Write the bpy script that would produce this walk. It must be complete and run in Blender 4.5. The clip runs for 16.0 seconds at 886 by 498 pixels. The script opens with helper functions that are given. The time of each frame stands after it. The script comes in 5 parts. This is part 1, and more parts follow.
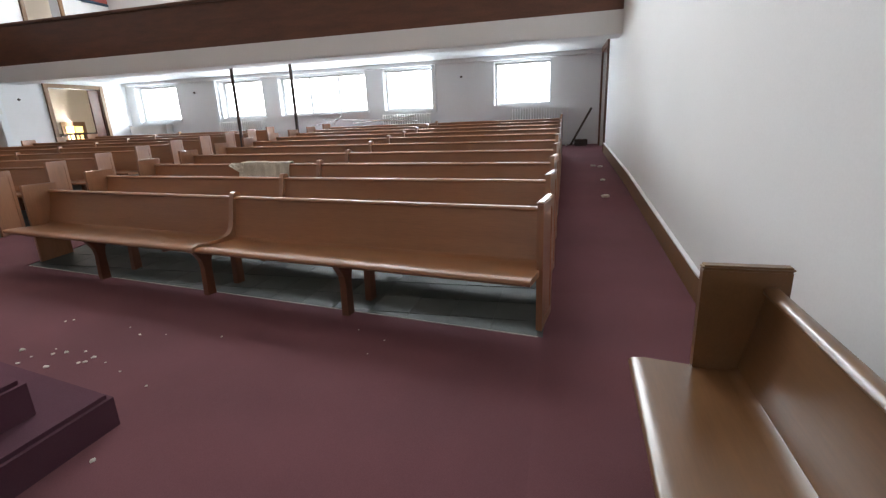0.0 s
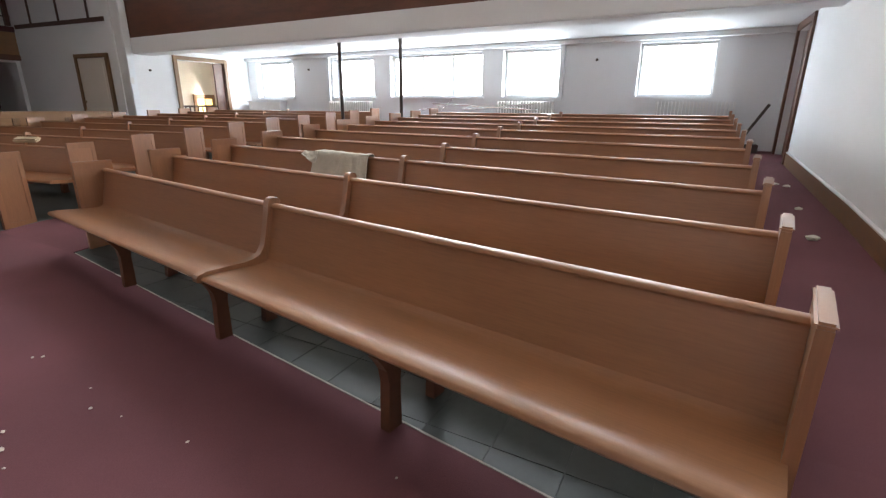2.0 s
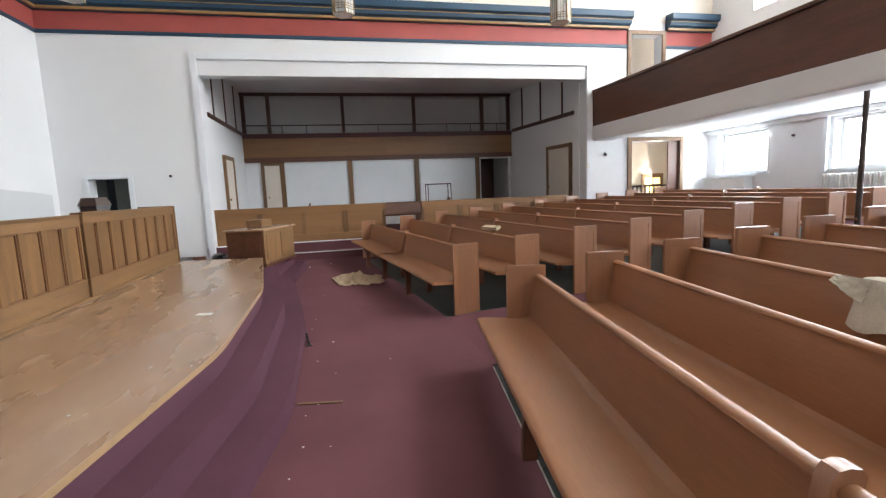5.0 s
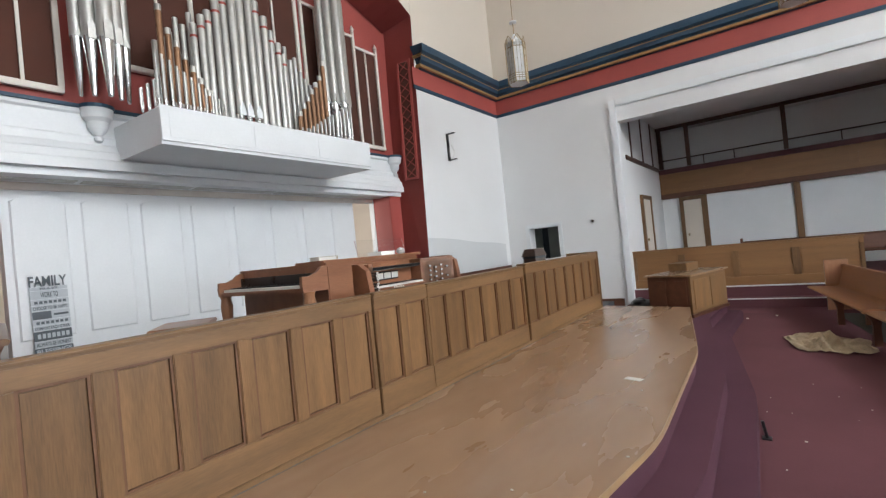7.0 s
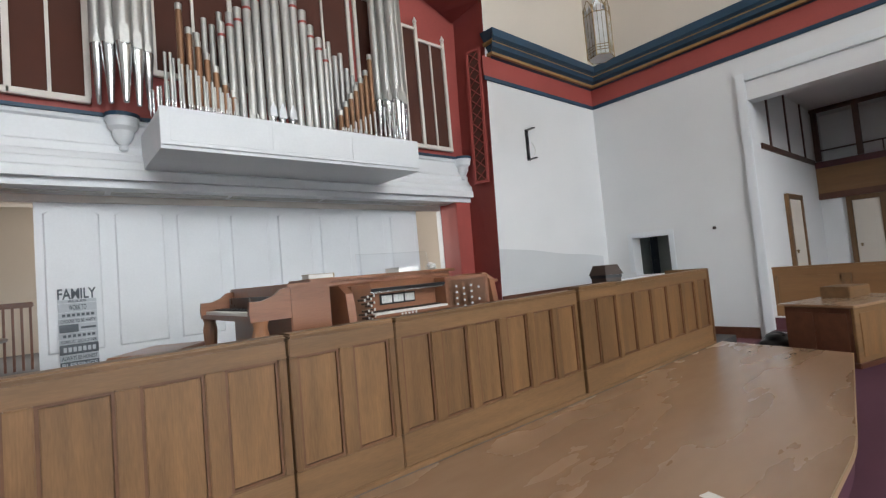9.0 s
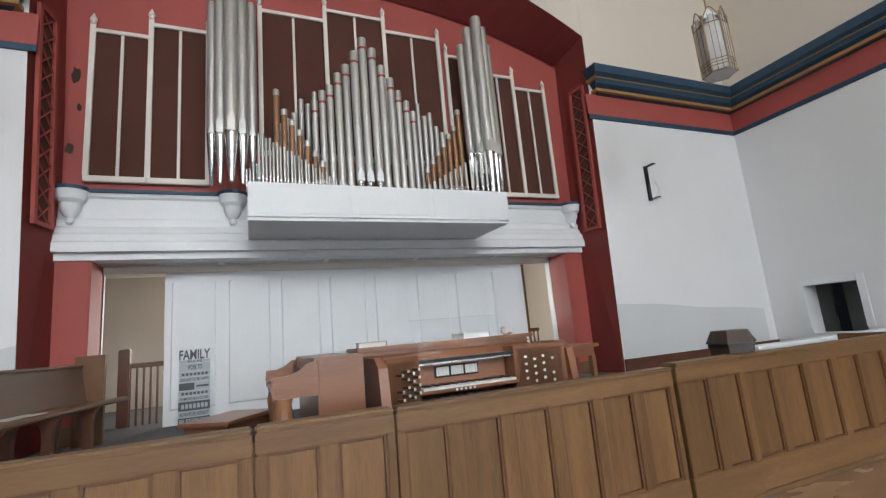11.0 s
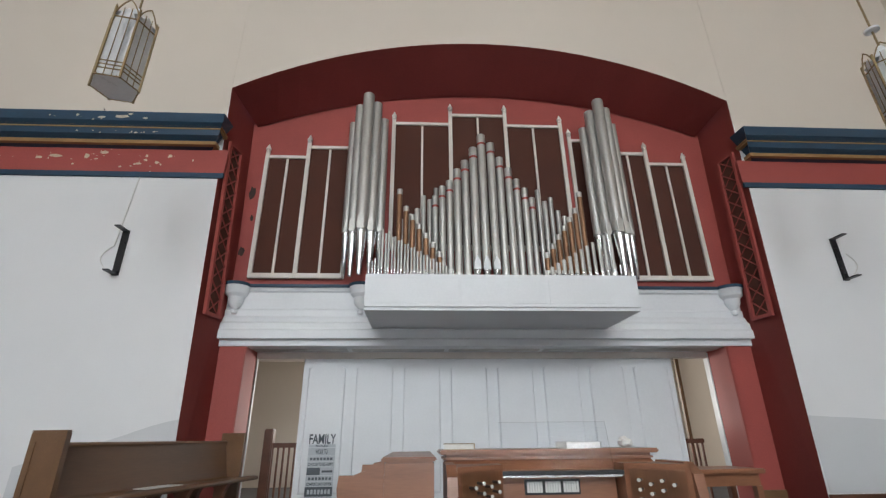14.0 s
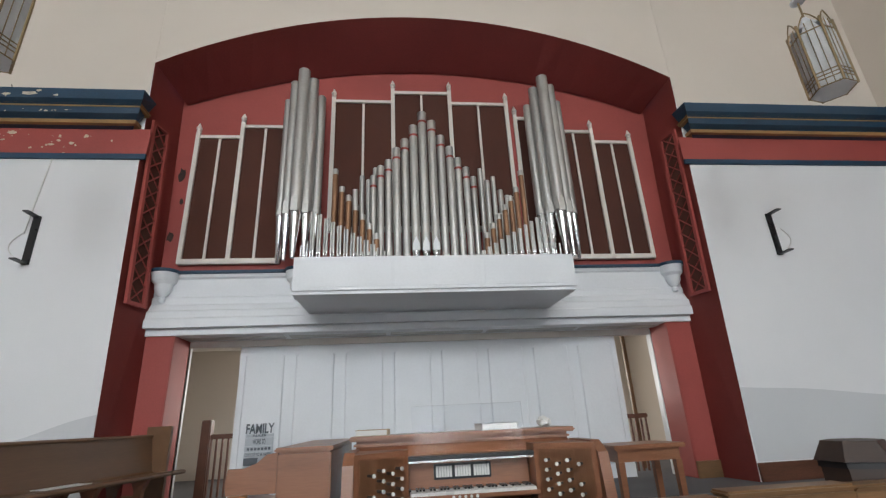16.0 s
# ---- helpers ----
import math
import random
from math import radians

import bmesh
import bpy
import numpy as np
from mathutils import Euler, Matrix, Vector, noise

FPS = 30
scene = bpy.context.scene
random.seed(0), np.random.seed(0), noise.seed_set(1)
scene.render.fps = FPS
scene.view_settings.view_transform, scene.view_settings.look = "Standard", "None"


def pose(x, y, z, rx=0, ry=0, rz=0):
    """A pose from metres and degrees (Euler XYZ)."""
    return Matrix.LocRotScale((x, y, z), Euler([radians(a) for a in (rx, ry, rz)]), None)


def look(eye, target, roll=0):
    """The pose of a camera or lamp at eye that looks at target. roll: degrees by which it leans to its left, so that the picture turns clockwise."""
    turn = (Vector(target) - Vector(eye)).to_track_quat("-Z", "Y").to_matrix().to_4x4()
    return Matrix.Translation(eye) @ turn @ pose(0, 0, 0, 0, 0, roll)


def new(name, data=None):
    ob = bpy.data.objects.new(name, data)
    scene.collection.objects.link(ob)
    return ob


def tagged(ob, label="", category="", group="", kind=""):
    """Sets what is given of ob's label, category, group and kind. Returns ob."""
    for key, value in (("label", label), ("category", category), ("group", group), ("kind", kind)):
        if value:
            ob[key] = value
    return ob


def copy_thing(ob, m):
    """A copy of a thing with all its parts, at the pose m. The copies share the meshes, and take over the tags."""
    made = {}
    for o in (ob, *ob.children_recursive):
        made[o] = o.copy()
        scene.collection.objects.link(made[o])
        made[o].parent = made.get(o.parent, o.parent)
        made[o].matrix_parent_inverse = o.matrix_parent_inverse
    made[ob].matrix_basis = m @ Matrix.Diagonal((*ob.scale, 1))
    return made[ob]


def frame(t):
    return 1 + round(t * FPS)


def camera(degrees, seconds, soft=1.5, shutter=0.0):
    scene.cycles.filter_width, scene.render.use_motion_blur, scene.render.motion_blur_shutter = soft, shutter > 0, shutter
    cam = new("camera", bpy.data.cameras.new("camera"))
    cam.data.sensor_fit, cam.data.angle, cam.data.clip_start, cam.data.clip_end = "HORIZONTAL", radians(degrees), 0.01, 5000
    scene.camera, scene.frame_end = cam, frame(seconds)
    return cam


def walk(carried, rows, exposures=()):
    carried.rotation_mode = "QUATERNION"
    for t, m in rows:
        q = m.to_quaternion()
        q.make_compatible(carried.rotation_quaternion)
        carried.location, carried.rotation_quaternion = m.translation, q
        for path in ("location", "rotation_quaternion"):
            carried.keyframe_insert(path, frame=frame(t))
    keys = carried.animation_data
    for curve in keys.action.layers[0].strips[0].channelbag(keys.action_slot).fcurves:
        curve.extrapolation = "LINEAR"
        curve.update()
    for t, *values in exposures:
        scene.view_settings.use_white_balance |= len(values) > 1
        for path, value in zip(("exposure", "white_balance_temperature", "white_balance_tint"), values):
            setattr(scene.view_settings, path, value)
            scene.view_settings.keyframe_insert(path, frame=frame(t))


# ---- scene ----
cam = camera(87.1, 16.0, soft=1.3)
PATH = [
    (0, (0.054, -0.037, 1.349), (-0.443, 1.822, 0.807), -2.4),
    (0.5, (0.044, 0.328, 1.367), (-0.458, 2.178, 0.795), -1.4),
    (1, (-0.066, 0.691, 1.333), (-0.623, 2.517, 0.737), -0.4),
    (1.5, (-0.238, 1.021, 1.344), (-0.944, 2.795, 0.749), 0.0),
    (2, (-0.428, 1.39, 1.348), (-1.328, 3.078, 0.765), 0.4),
    (2.5, (-0.694, 1.636, 1.354), (-1.889, 3.139, 0.796), -0.1),
    (3, (-1.021, 1.82, 1.387), (-2.533, 3.028, 0.882), -1.3),
    (3.2, (-1.14, 1.893, 1.388), (-2.741, 2.993, 0.913), -1.8),
    (5.3, (-2.019, 2.352, 1.504), (-3.989, 2.589, 1.259), -2.8),
    (5.5, (-2.075, 2.366, 1.517), (-4.059, 2.457, 1.277), -3.4),
    (6, (-2.165, 2.313, 1.533), (-4.127, 1.968, 1.36), -4.5),
    (6.5, (-2.282, 2.188, 1.563), (-4.127, 1.419, 1.483), -5.1),
    (7, (-2.446, 2.079, 1.603), (-4.076, 0.921, 1.618), -5.7),
    (7.5, (-2.698, 2.059, 1.59), (-4.145, 0.679, 1.65), -6.3),
    (8, (-3.095, 2.096, 1.612), (-4.455, 0.63, 1.676), -5.7),
    (8.2, (-3.254, 2.08, 1.595), (-4.607, 0.608, 1.66), -5.5),
    (10.3, (-4.612, 1.993, 1.633), (-5.611, 0.276, 1.868), -4.9),
    (10.5, (-4.655, 2.002, 1.651), (-5.591, 0.255, 1.917), -5.0),
    (11, (-4.715, 2.022, 1.677), (-5.48, 0.211, 2.043), -5.1),
    (11.5, (-4.733, 2.026, 1.675), (-5.31, 0.171, 2.151), -4.8),
    (12, (-4.737, 2.026, 1.687), (-5.124, 0.152, 2.271), -4.1),
    (12.5, (-4.743, 2.035, 1.696), (-4.986, 0.165, 2.363), -3.1),
    (13, (-4.86, 2.071, 1.709), (-4.985, 0.214, 2.441), -2.2),
    (13.5, (-5.115, 2.082, 1.715), (-5.217, 0.22, 2.44), -2.0),
    (14, (-5.283, 1.986, 1.713), (-5.383, 0.136, 2.467), -0.6),
    (14.5, (-5.454, 1.884, 1.721), (-5.543, 0.029, 2.463), -2.3),
    (15, (-5.614, 1.873, 1.724), (-5.619, 0.015, 2.464), -1.4),
    (15.5, (-5.721, 1.885, 1.726), (-5.786, 0.02, 2.446), -0.8),
    (16, (-5.744, 1.863, 1.72), (-5.95, -0.003, 2.408), -2.8),
]
walk(cam, [(t, look(eye, target, roll)) for t, eye, target, roll in PATH],
     exposures=[(0.0, 0.36), (1.0, 0.27), (2.5, 0.75), (5.5, 0.78), (6.5, 0.58), (7.0, 0.43), (8.0, 0.26), (11.0, 0.08), (13.0, -0.07), (16.0, -0.12)])

# ---- light ----
world = bpy.data.worlds.new("world")
scene.world = world
world.use_nodes = True
sky = world.node_tree.nodes.new("ShaderNodeTexSky")
sky.sky_type, sky.sun_disc, sky.sun_elevation, sky.sun_rotation = "NISHITA", False, radians(38), radians(20)
world.node_tree.nodes["Background"].inputs[1].default_value = 0.12
world.node_tree.links.new(sky.outputs[0], world.node_tree.nodes["Background"].inputs[0])


def area_light(name, eye, target, w, h, power, color=(1.0, 0.98, 0.95)):
    d = bpy.data.lights.new(name, "AREA")
    d.shape, d.size, d.size_y, d.energy, d.color = "RECTANGLE", w, h, power, color
    ob = new(name, d)
    ob.matrix_world = look(eye, target)
    return ob


# ---- plan ----
XL, XR, YO, YW = -13.1, 0.85, -3.41, 12.2     # left wall, right wall, organ wall, window wall
XC = -6.2                                     # middle of the organ
TOP = 9.6                                     # ceiling
PLAT, RISER, LOFT = 0.525, 0.175, 0.93          # platform, step, choir level
BAL_Y, BAL_B, BAL_T = 8.74, 2.92, 3.80        # gallery front
SLOPE, Y_SLOPE, Y_EASE = 0.0815, 3.45, 7.0


def ground(y):
    return SLOPE * max(0.0, min(y, Y_EASE) - Y_SLOPE) + 0.055 * max(0.0, y - Y_EASE)


# lamps in the openings of the windows
WINDOWS = [(-12.76, -11.24), (-9.72, -8.32), (-7.79, -5.17), (-4.66, -3.26), (-1.72, -0.33)]
for a, b in WINDOWS:
    area_light("window_light", ((a + b) / 2, YW + 0.02, 2.1), ((a + b) / 2, 0, 1.4), b - a, 1.0, 24 * (b - a), (0.80, 0.91, 1.0))
GALLERY_WINDOWS = [(-11.8, -9.6), (-7.6, -4.8), (-2.8, -0.6)]
for (a, b), power in zip(GALLERY_WINDOWS, (95, 385, 285)):
    area_light("gallery_window_light", ((a + b) / 2, YW - 0.02, 6.9), ((a + b) / 2, -3.4, 4.0), b - a, 3.0, power, (0.88, 0.95, 1.0))


# ---- materials ----
def mat(name, color, rough=0.6, metal=0.0, var=0.12, scale=4.0, fine=60.0, bump=0.05, stretch=(1, 1, 1), dark=None, coat=0.0, spec=0.5, rnd=0.0):
    """Principled surface with broad stains and fine grain."""
    m = bpy.data.materials.new(name)
    m.use_nodes = True
    nt = m.node_tree
    n, l = nt.nodes, nt.links
    b = n["Principled BSDF"]
    b.inputs["Roughness"].default_value, b.inputs["Metallic"].default_value = rough, metal
    b.inputs["Coat Weight"].default_value = coat
    b.inputs["Coat Roughness"].default_value = 0.25
    b.inputs["Specular IOR Level"].default_value = spec
    co = n.new("ShaderNodeTexCoord")
    mp = n.new("ShaderNodeMapping")
    mp.inputs["Scale"].default_value = stretch
    l.new(co.outputs["Object"], mp.inputs[0])
    big, small = n.new("ShaderNodeTexNoise"), n.new("ShaderNodeTexNoise")
    big.inputs["Scale"].default_value, big.inputs["Detail"].default_value = scale, 5
    small.inputs["Scale"].default_value, small.inputs["Detail"].default_value = fine, 4
    info = n.new("ShaderNodeObjectInfo")
    off = n.new("ShaderNodeVectorMath")
    off.operation = "MULTIPLY_ADD"
    off.inputs[1].default_value = (7, 7, 7)
    l.new(info.outputs["Random"], off.inputs[0])
    l.new(mp.outputs[0], off.inputs[2])
    for t in (big, small):
        l.new(off.outputs[0], t.inputs["Vector"])
    mix = n.new("ShaderNodeMath")
    mix.operation = "MULTIPLY_ADD"
    mix.inputs[1].default_value = 0.6
    l.new(big.outputs[0], mix.inputs[0])
    half = n.new("ShaderNodeMath")
    half.operation = "MULTIPLY"
    half.inputs[1].default_value = 0.4
    l.new(small.outputs[0], half.inputs[0])
    l.new(half.outputs[0], mix.inputs[2])
    ramp = n.new("ShaderNodeValToRGB")
    c = Vector(color)
    lo = Vector(dark) if dark else c * (1 - var * 1.6)
    hi = c * (1 + var)
    ramp.color_ramp.elements[0].position, ramp.color_ramp.elements[1].position = 0.32, 0.68
    ramp.color_ramp.elements[0].color, ramp.color_ramp.elements[1].color = (*lo, 1), (*[min(v, 0.95) for v in hi], 1)
    l.new(mix.outputs[0], ramp.inputs[0])
    last = ramp.outputs[0]
    if rnd:
        hsv = n.new("ShaderNodeHueSaturation")
        mr = n.new("ShaderNodeMapRange")
        mr.inputs["To Min"].default_value, mr.inputs["To Max"].default_value = 1 - rnd, 1 + rnd
        l.new(info.outputs["Random"], mr.inputs[0])
        l.new(mr.outputs[0], hsv.inputs["Value"])
        l.new(last, hsv.inputs["Color"])
        last = hsv.outputs[0]
    l.new(last, b.inputs["Base Color"])
    rr = n.new("ShaderNodeMapRange")
    rr.inputs["To Min"].default_value, rr.inputs["To Max"].default_value = max(0.02, rough - 0.1), min(1, rough + 0.1)
    l.new(big.outputs[0], rr.inputs[0])
    l.new(rr.outputs[0], b.inputs["Roughness"])
    if bump:
        bp = n.new("ShaderNodeBump")
        bp.inputs["Strength"].default_value, bp.inputs["Distance"].default_value = bump, 0.01
        l.new(small.outputs[0], bp.inputs["Height"])
        l.new(bp.outputs[0], b.inputs["Normal"])
    return m


def glow(name, color, strength):
    m = bpy.data.materials.new(name)
    m.use_nodes = True
    b = m.node_tree.nodes["Principled BSDF"]
    b.inputs["Base Color"].default_value = (*color, 1)
    b.inputs["Emission Color"].default_value = (*color, 1)
    b.inputs["Emission Strength"].default_value = strength
    return m


WHITE = mat("white_plaster", (0.75, 0.752, 0.757), 0.75, var=0.03, scale=0.7, fine=90, bump=0.04)
CREAM = mat("cream_plaster", (0.69, 0.62, 0.54), 0.8, var=0.03, scale=0.5, fine=90, bump=0.04)
GLOSS_WHITE = mat("white_paint", (0.75, 0.77, 0.79), 0.45, var=0.03, scale=2, fine=40, bump=0.02)
TRIM_WHITE = mat("ivory_paint", (0.75, 0.70, 0.64), 0.5, var=0.04, scale=3, fine=50, bump=0.02)
RED = mat("red_paint", (0.365, 0.072, 0.060), 0.6, var=0.10, scale=1.2, fine=70, bump=0.05)
DARK_RED = mat("deep_red", (0.265, 0.043, 0.036), 0.65, var=0.12, scale=1.0, fine=60, bump=0.05)
BLUE = mat("blue_paint", (0.017, 0.055, 0.10), 0.5, var=0.15, scale=3, fine=50, bump=0.04)
GOLD = mat("gold_paint", (0.32, 0.19, 0.07), 0.45, var=0.15, scale=5, fine=60, bump=0.03)
CLOTH = mat("maroon_grille_cloth", (0.088, 0.030, 0.019), 0.9, var=0.10, scale=2, fine=200, bump=0.1)
PEW = mat("pew_oak", (0.318, 0.140, 0.062), 0.42, var=0.12, scale=1.6, fine=26, bump=0.02, stretch=(0.35, 5, 5), coat=0.25, rnd=0.05)
PEW_END = mat("pew_end_oak", (0.335, 0.152, 0.072), 0.34, var=0.12, scale=1.6, fine=26, bump=0.02, stretch=(5, 5, 0.35), coat=1.0, spec=0.8, rnd=0.05)
PEW_LEG = mat("dark_pew_oak", (0.15, 0.058, 0.03), 0.5, var=0.16, scale=2.2, fine=26, bump=0.03)
DARK_OAK = mat("dark_oak", (0.12, 0.045, 0.024), 0.45, var=0.22, scale=2, fine=30, bump=0.04, stretch=(1, 5, 5))
OAK_UP = mat("golden_oak_upright", (0.178, 0.092, 0.037), 0.46, var=0.24, scale=2.2, fine=30, bump=0.05, stretch=(6, 6, 0.5), rnd=0.16)
OAK_LONG = mat("golden_oak_rail", (0.190, 0.102, 0.044), 0.46, var=0.2, scale=2.2, fine=30, bump=0.05, stretch=(0.5, 6, 6), rnd=0.08)
PLATFORM = mat("worn_oak_boards", (0.335, 0.214, 0.132), 0.27, var=0.05, scale=1.5, fine=7, bump=0.0, stretch=(0.45, 1.5, 1), dark=(0.295, 0.180, 0.106), coat=0.4)
OAK_CROSS = mat("brown_oak_rail", (0.25, 0.125, 0.05), 0.45, var=0.10, scale=1.5, fine=14, bump=0.02, stretch=(5, 0.4, 5), rnd=0.06)
OAK_EDGE = mat("yellow_oak_edge", (0.37, 0.24, 0.125), 0.4, var=0.10, scale=2, fine=20, bump=0.02)
# choir pew oak, darkened in colour for the shade the pew stands in
LOFT_PEW = mat("olive_brown_shaded_oak", (0.155, 0.078, 0.036), 0.36, var=0.12, scale=1.4, fine=20, bump=0.02, stretch=(0.4, 5, 5), coat=0.2)
BEAD = mat("brown_bead", (0.14, 0.062, 0.028), 0.5, var=0.15, scale=3, fine=30, bump=0.03)
SIDE_PEW = mat("side_pew_oak", (0.16, 0.074, 0.028), 0.33, var=0.12, scale=1.4, fine=22, bump=0.02, stretch=(0.4, 5, 5), coat=0.3)
MAROON = mat("maroon_leathercloth", (0.075, 0.014, 0.018), 0.5, var=0.15, scale=3, fine=40, bump=0.03)
HALL_BROWN = mat("brown_trim_paint", (0.085, 0.036, 0.024), 0.5, var=0.15, scale=3, fine=30, bump=0.02)
CARPET = mat("burgundy_carpet", (0.146, 0.060, 0.070), 0.95, var=0.14, scale=1.1, fine=260, bump=0.25, spec=0.15)
PLUM = mat("plum_step_carpet", (0.104, 0.044, 0.063), 0.95, var=0.12, scale=1.5, fine=260, bump=0.25, spec=0.15)
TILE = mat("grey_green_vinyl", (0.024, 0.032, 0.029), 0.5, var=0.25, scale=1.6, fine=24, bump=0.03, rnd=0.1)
STEEL = mat("pipe_metal", (0.50, 0.495, 0.475), 0.40, metal=0.7, var=0.08, scale=3, fine=30, bump=0.01, rnd=0.06)
TIN = mat("bright_tin", (0.56, 0.56, 0.55), 0.24, metal=0.95, var=0.06, scale=4, fine=30, bump=0.01)
COPPER = mat("copper_pipe", (0.27, 0.145, 0.08), 0.45, metal=0.6, var=0.12, scale=3, fine=30, bump=0.01, rnd=0.08)
WALNUT = mat("console_walnut", (0.27, 0.115, 0.06), 0.35, var=0.14, scale=2, fine=26, bump=0.02, stretch=(0.5, 5, 5), coat=0.2)
DARKWOOD = mat("dark_brown_wood", (0.045, 0.024, 0.016), 0.5, var=0.2, scale=3, fine=30, bump=0.03)
BLACK = mat("black_lacquer", (0.012, 0.012, 0.013), 0.3, var=0.1, bump=0.0)
IRON = mat("brown_iron", (0.07, 0.05, 0.042), 0.55, metal=0.3, var=0.2, scale=5, fine=40)
GREYFLOOR = mat("grey_loft_carpet", (0.12, 0.12, 0.125), 0.95, var=0.12, scale=2, fine=200, bump=0.2)
RADIATOR = mat("radiator_paint", (0.78, 0.77, 0.75), 0.45, var=0.05, scale=4, fine=40, bump=0.02)
LAMPGLASS = mat("milk_glass", (0.86, 0.86, 0.86), 0.3, var=0.04, scale=5, fine=40, bump=0.0)
BRASS = mat("aged_brass", (0.30, 0.22, 0.12), 0.4, metal=0.7, var=0.1, scale=6, fine=40, bump=0.01)
PAPER = mat("white_paper", (0.72, 0.71, 0.68), 0.8, var=0.05)
CLOTHTAN = mat("tan_cloth", (0.42, 0.33, 0.22), 0.95, var=0.2, scale=5, fine=80, bump=0.3)
CLOTHGREY = mat("pale_grey_cloth", (0.42, 0.38, 0.33), 0.95, var=0.15, scale=5, fine=80, bump=0.3)
OUTSIDE = glow("overcast_glow", (0.95, 0.98, 1.0), 6.0)


# ---- mesh helpers ----
def obj(name, bm, material, smooth=False):
    me = bpy.data.meshes.new(name)
    bmesh.ops.recalc_face_normals(bm, faces=bm.faces)
    if smooth:
        for f in bm.faces:
            f.smooth = True
    bm.to_mesh(me)
    bm.free()
    if smooth:
        me.set_sharp_from_angle(angle=radians(35))
    me.materials.append(material)
    return new(name, me)


def part(name, bm, material, parent, label="", smooth=False):
    ob = obj(name, bm, material, smooth)
    ob.parent = parent
    return tagged(ob, label)


def block(x0, y0, z0, x1, y1, z1, bevel=0.0, m=None, into=None):
    bm = into or bmesh.new()
    r = bmesh.ops.create_cube(bm, size=1)
    vs = r["verts"]
    for v in vs:
        v.co = Vector((x0 + (v.co.x + 0.5) * (x1 - x0), y0 + (v.co.y + 0.5) * (y1 - y0), z0 + (v.co.z + 0.5) * (z1 - z0)))
    if bevel:
        es = list({e for v in vs for e in v.link_edges})
        vs = list({v for f in bmesh.ops.bevel(bm, geom=es, offset=bevel, segments=2, affect="EDGES")["faces"] for v in f.verts} | {v for v in vs if v.is_valid})
    if m:
        bmesh.ops.transform(bm, matrix=m, verts=vs)
    return bm


def prism(points, axis, a, b, into=None):
    """A closed outline (2D points) pushed along an axis from a to b."""
    bm = into or bmesh.new()
    put = {"x": lambda p, d: (d, p[0], p[1]), "y": lambda p, d: (p[0], d, p[1]), "z": lambda p, d: (p[0], p[1], d)}[axis]
    lo = [bm.verts.new(put(p, a)) for p in points]
    hi = [bm.verts.new(put(p, b)) for p in points]
    bm.faces.new(lo), bm.faces.new(list(reversed(hi)))
    k = len(points)
    for i in range(k):
        bm.faces.new((lo[i], hi[i], hi[(i + 1) % k], lo[(i + 1) % k]))
    return bm


def lathe(profile, n=16, into=None, at=(0, 0, 0)):
    """A profile of (radius, height) turned round z."""
    bm = into or bmesh.new()
    rings = []
    for r, z in profile:
        rings.append([bm.verts.new((at[0] + r * math.cos(2 * math.pi * i / n), at[1] + r * math.sin(2 * math.pi * i / n), at[2] + z)) for i in range(n)])
    for a, b in zip(rings, rings[1:]):
        for i in range(n):
            bm.faces.new((a[i], a[(i + 1) % n], b[(i + 1) % n], b[i]))
    bm.faces.new(rings[0]), bm.faces.new(rings[-1])
    return bm


def rod(p, q, r, n=8, into=None):
    bm = into or bmesh.new()
    p, q = Vector(p), Vector(q)
    d = q - p
    m = Matrix.Translation(p) @ d.to_track_quat("Z", "Y").to_matrix().to_4x4()
    a = [bm.verts.new(m @ Vector((r * math.cos(2 * math.pi * i / n), r * math.sin(2 * math.pi * i / n), 0))) for i in range(n)]
    b = [bm.verts.new(m @ Vector((r * math.cos(2 * math.pi * i / n), r * math.sin(2 * math.pi * i / n), d.length))) for i in range(n)]
    for i in range(n):
        bm.faces.new((a[i], a[(i + 1) % n], b[(i + 1) % n], b[i]))
    bm.faces.new(a), bm.faces.new(b)
    return bm


def thing(name, label, category, at=None, group="", kind=""):
    ob = tagged(new(name), label, category, group, kind)
    if at is not None:
        ob.matrix_world = at
    return ob


def wall(name, axis, plane, thick, a, b, z0, z1, holes, material, label):
    """A wall along an axis with rectangular openings (from, to, low, high) cut right through."""
    bm = bmesh.new()
    us = sorted({a, b, *[v for h in holes for v in h[:2]]})
    zs = sorted({z0, z1, *[v for h in holes for v in h[2:]]})
    for u0, u1 in zip(us, us[1:]):
        for w0, w1 in zip(zs, zs[1:]):
            um, wm = (u0 + u1) / 2, (w0 + w1) / 2
            if any(h[0] < um < h[1] and h[2] < wm < h[3] for h in holes):
                continue
            if axis == "x":
                block(u0, plane, w0, u1, plane + thick, w1, into=bm)
            else:
                block(plane, u0, w0, plane + thick, u1, w1, into=bm)
    bmesh.ops.remove_doubles(bm, verts=bm.verts, dist=1e-5)
    seen = {}
    for f in bm.faces:
        c = f.calc_center_median()
        seen.setdefault((round(c.x, 4), round(c.y, 4), round(c.z, 4)), []).append(f)
    bmesh.ops.delete(bm, geom=[f for fs in seen.values() if len(fs) > 1 for f in fs], context="FACES")
    return tagged(obj(name, bm, material), label, "wall", kind="structure")


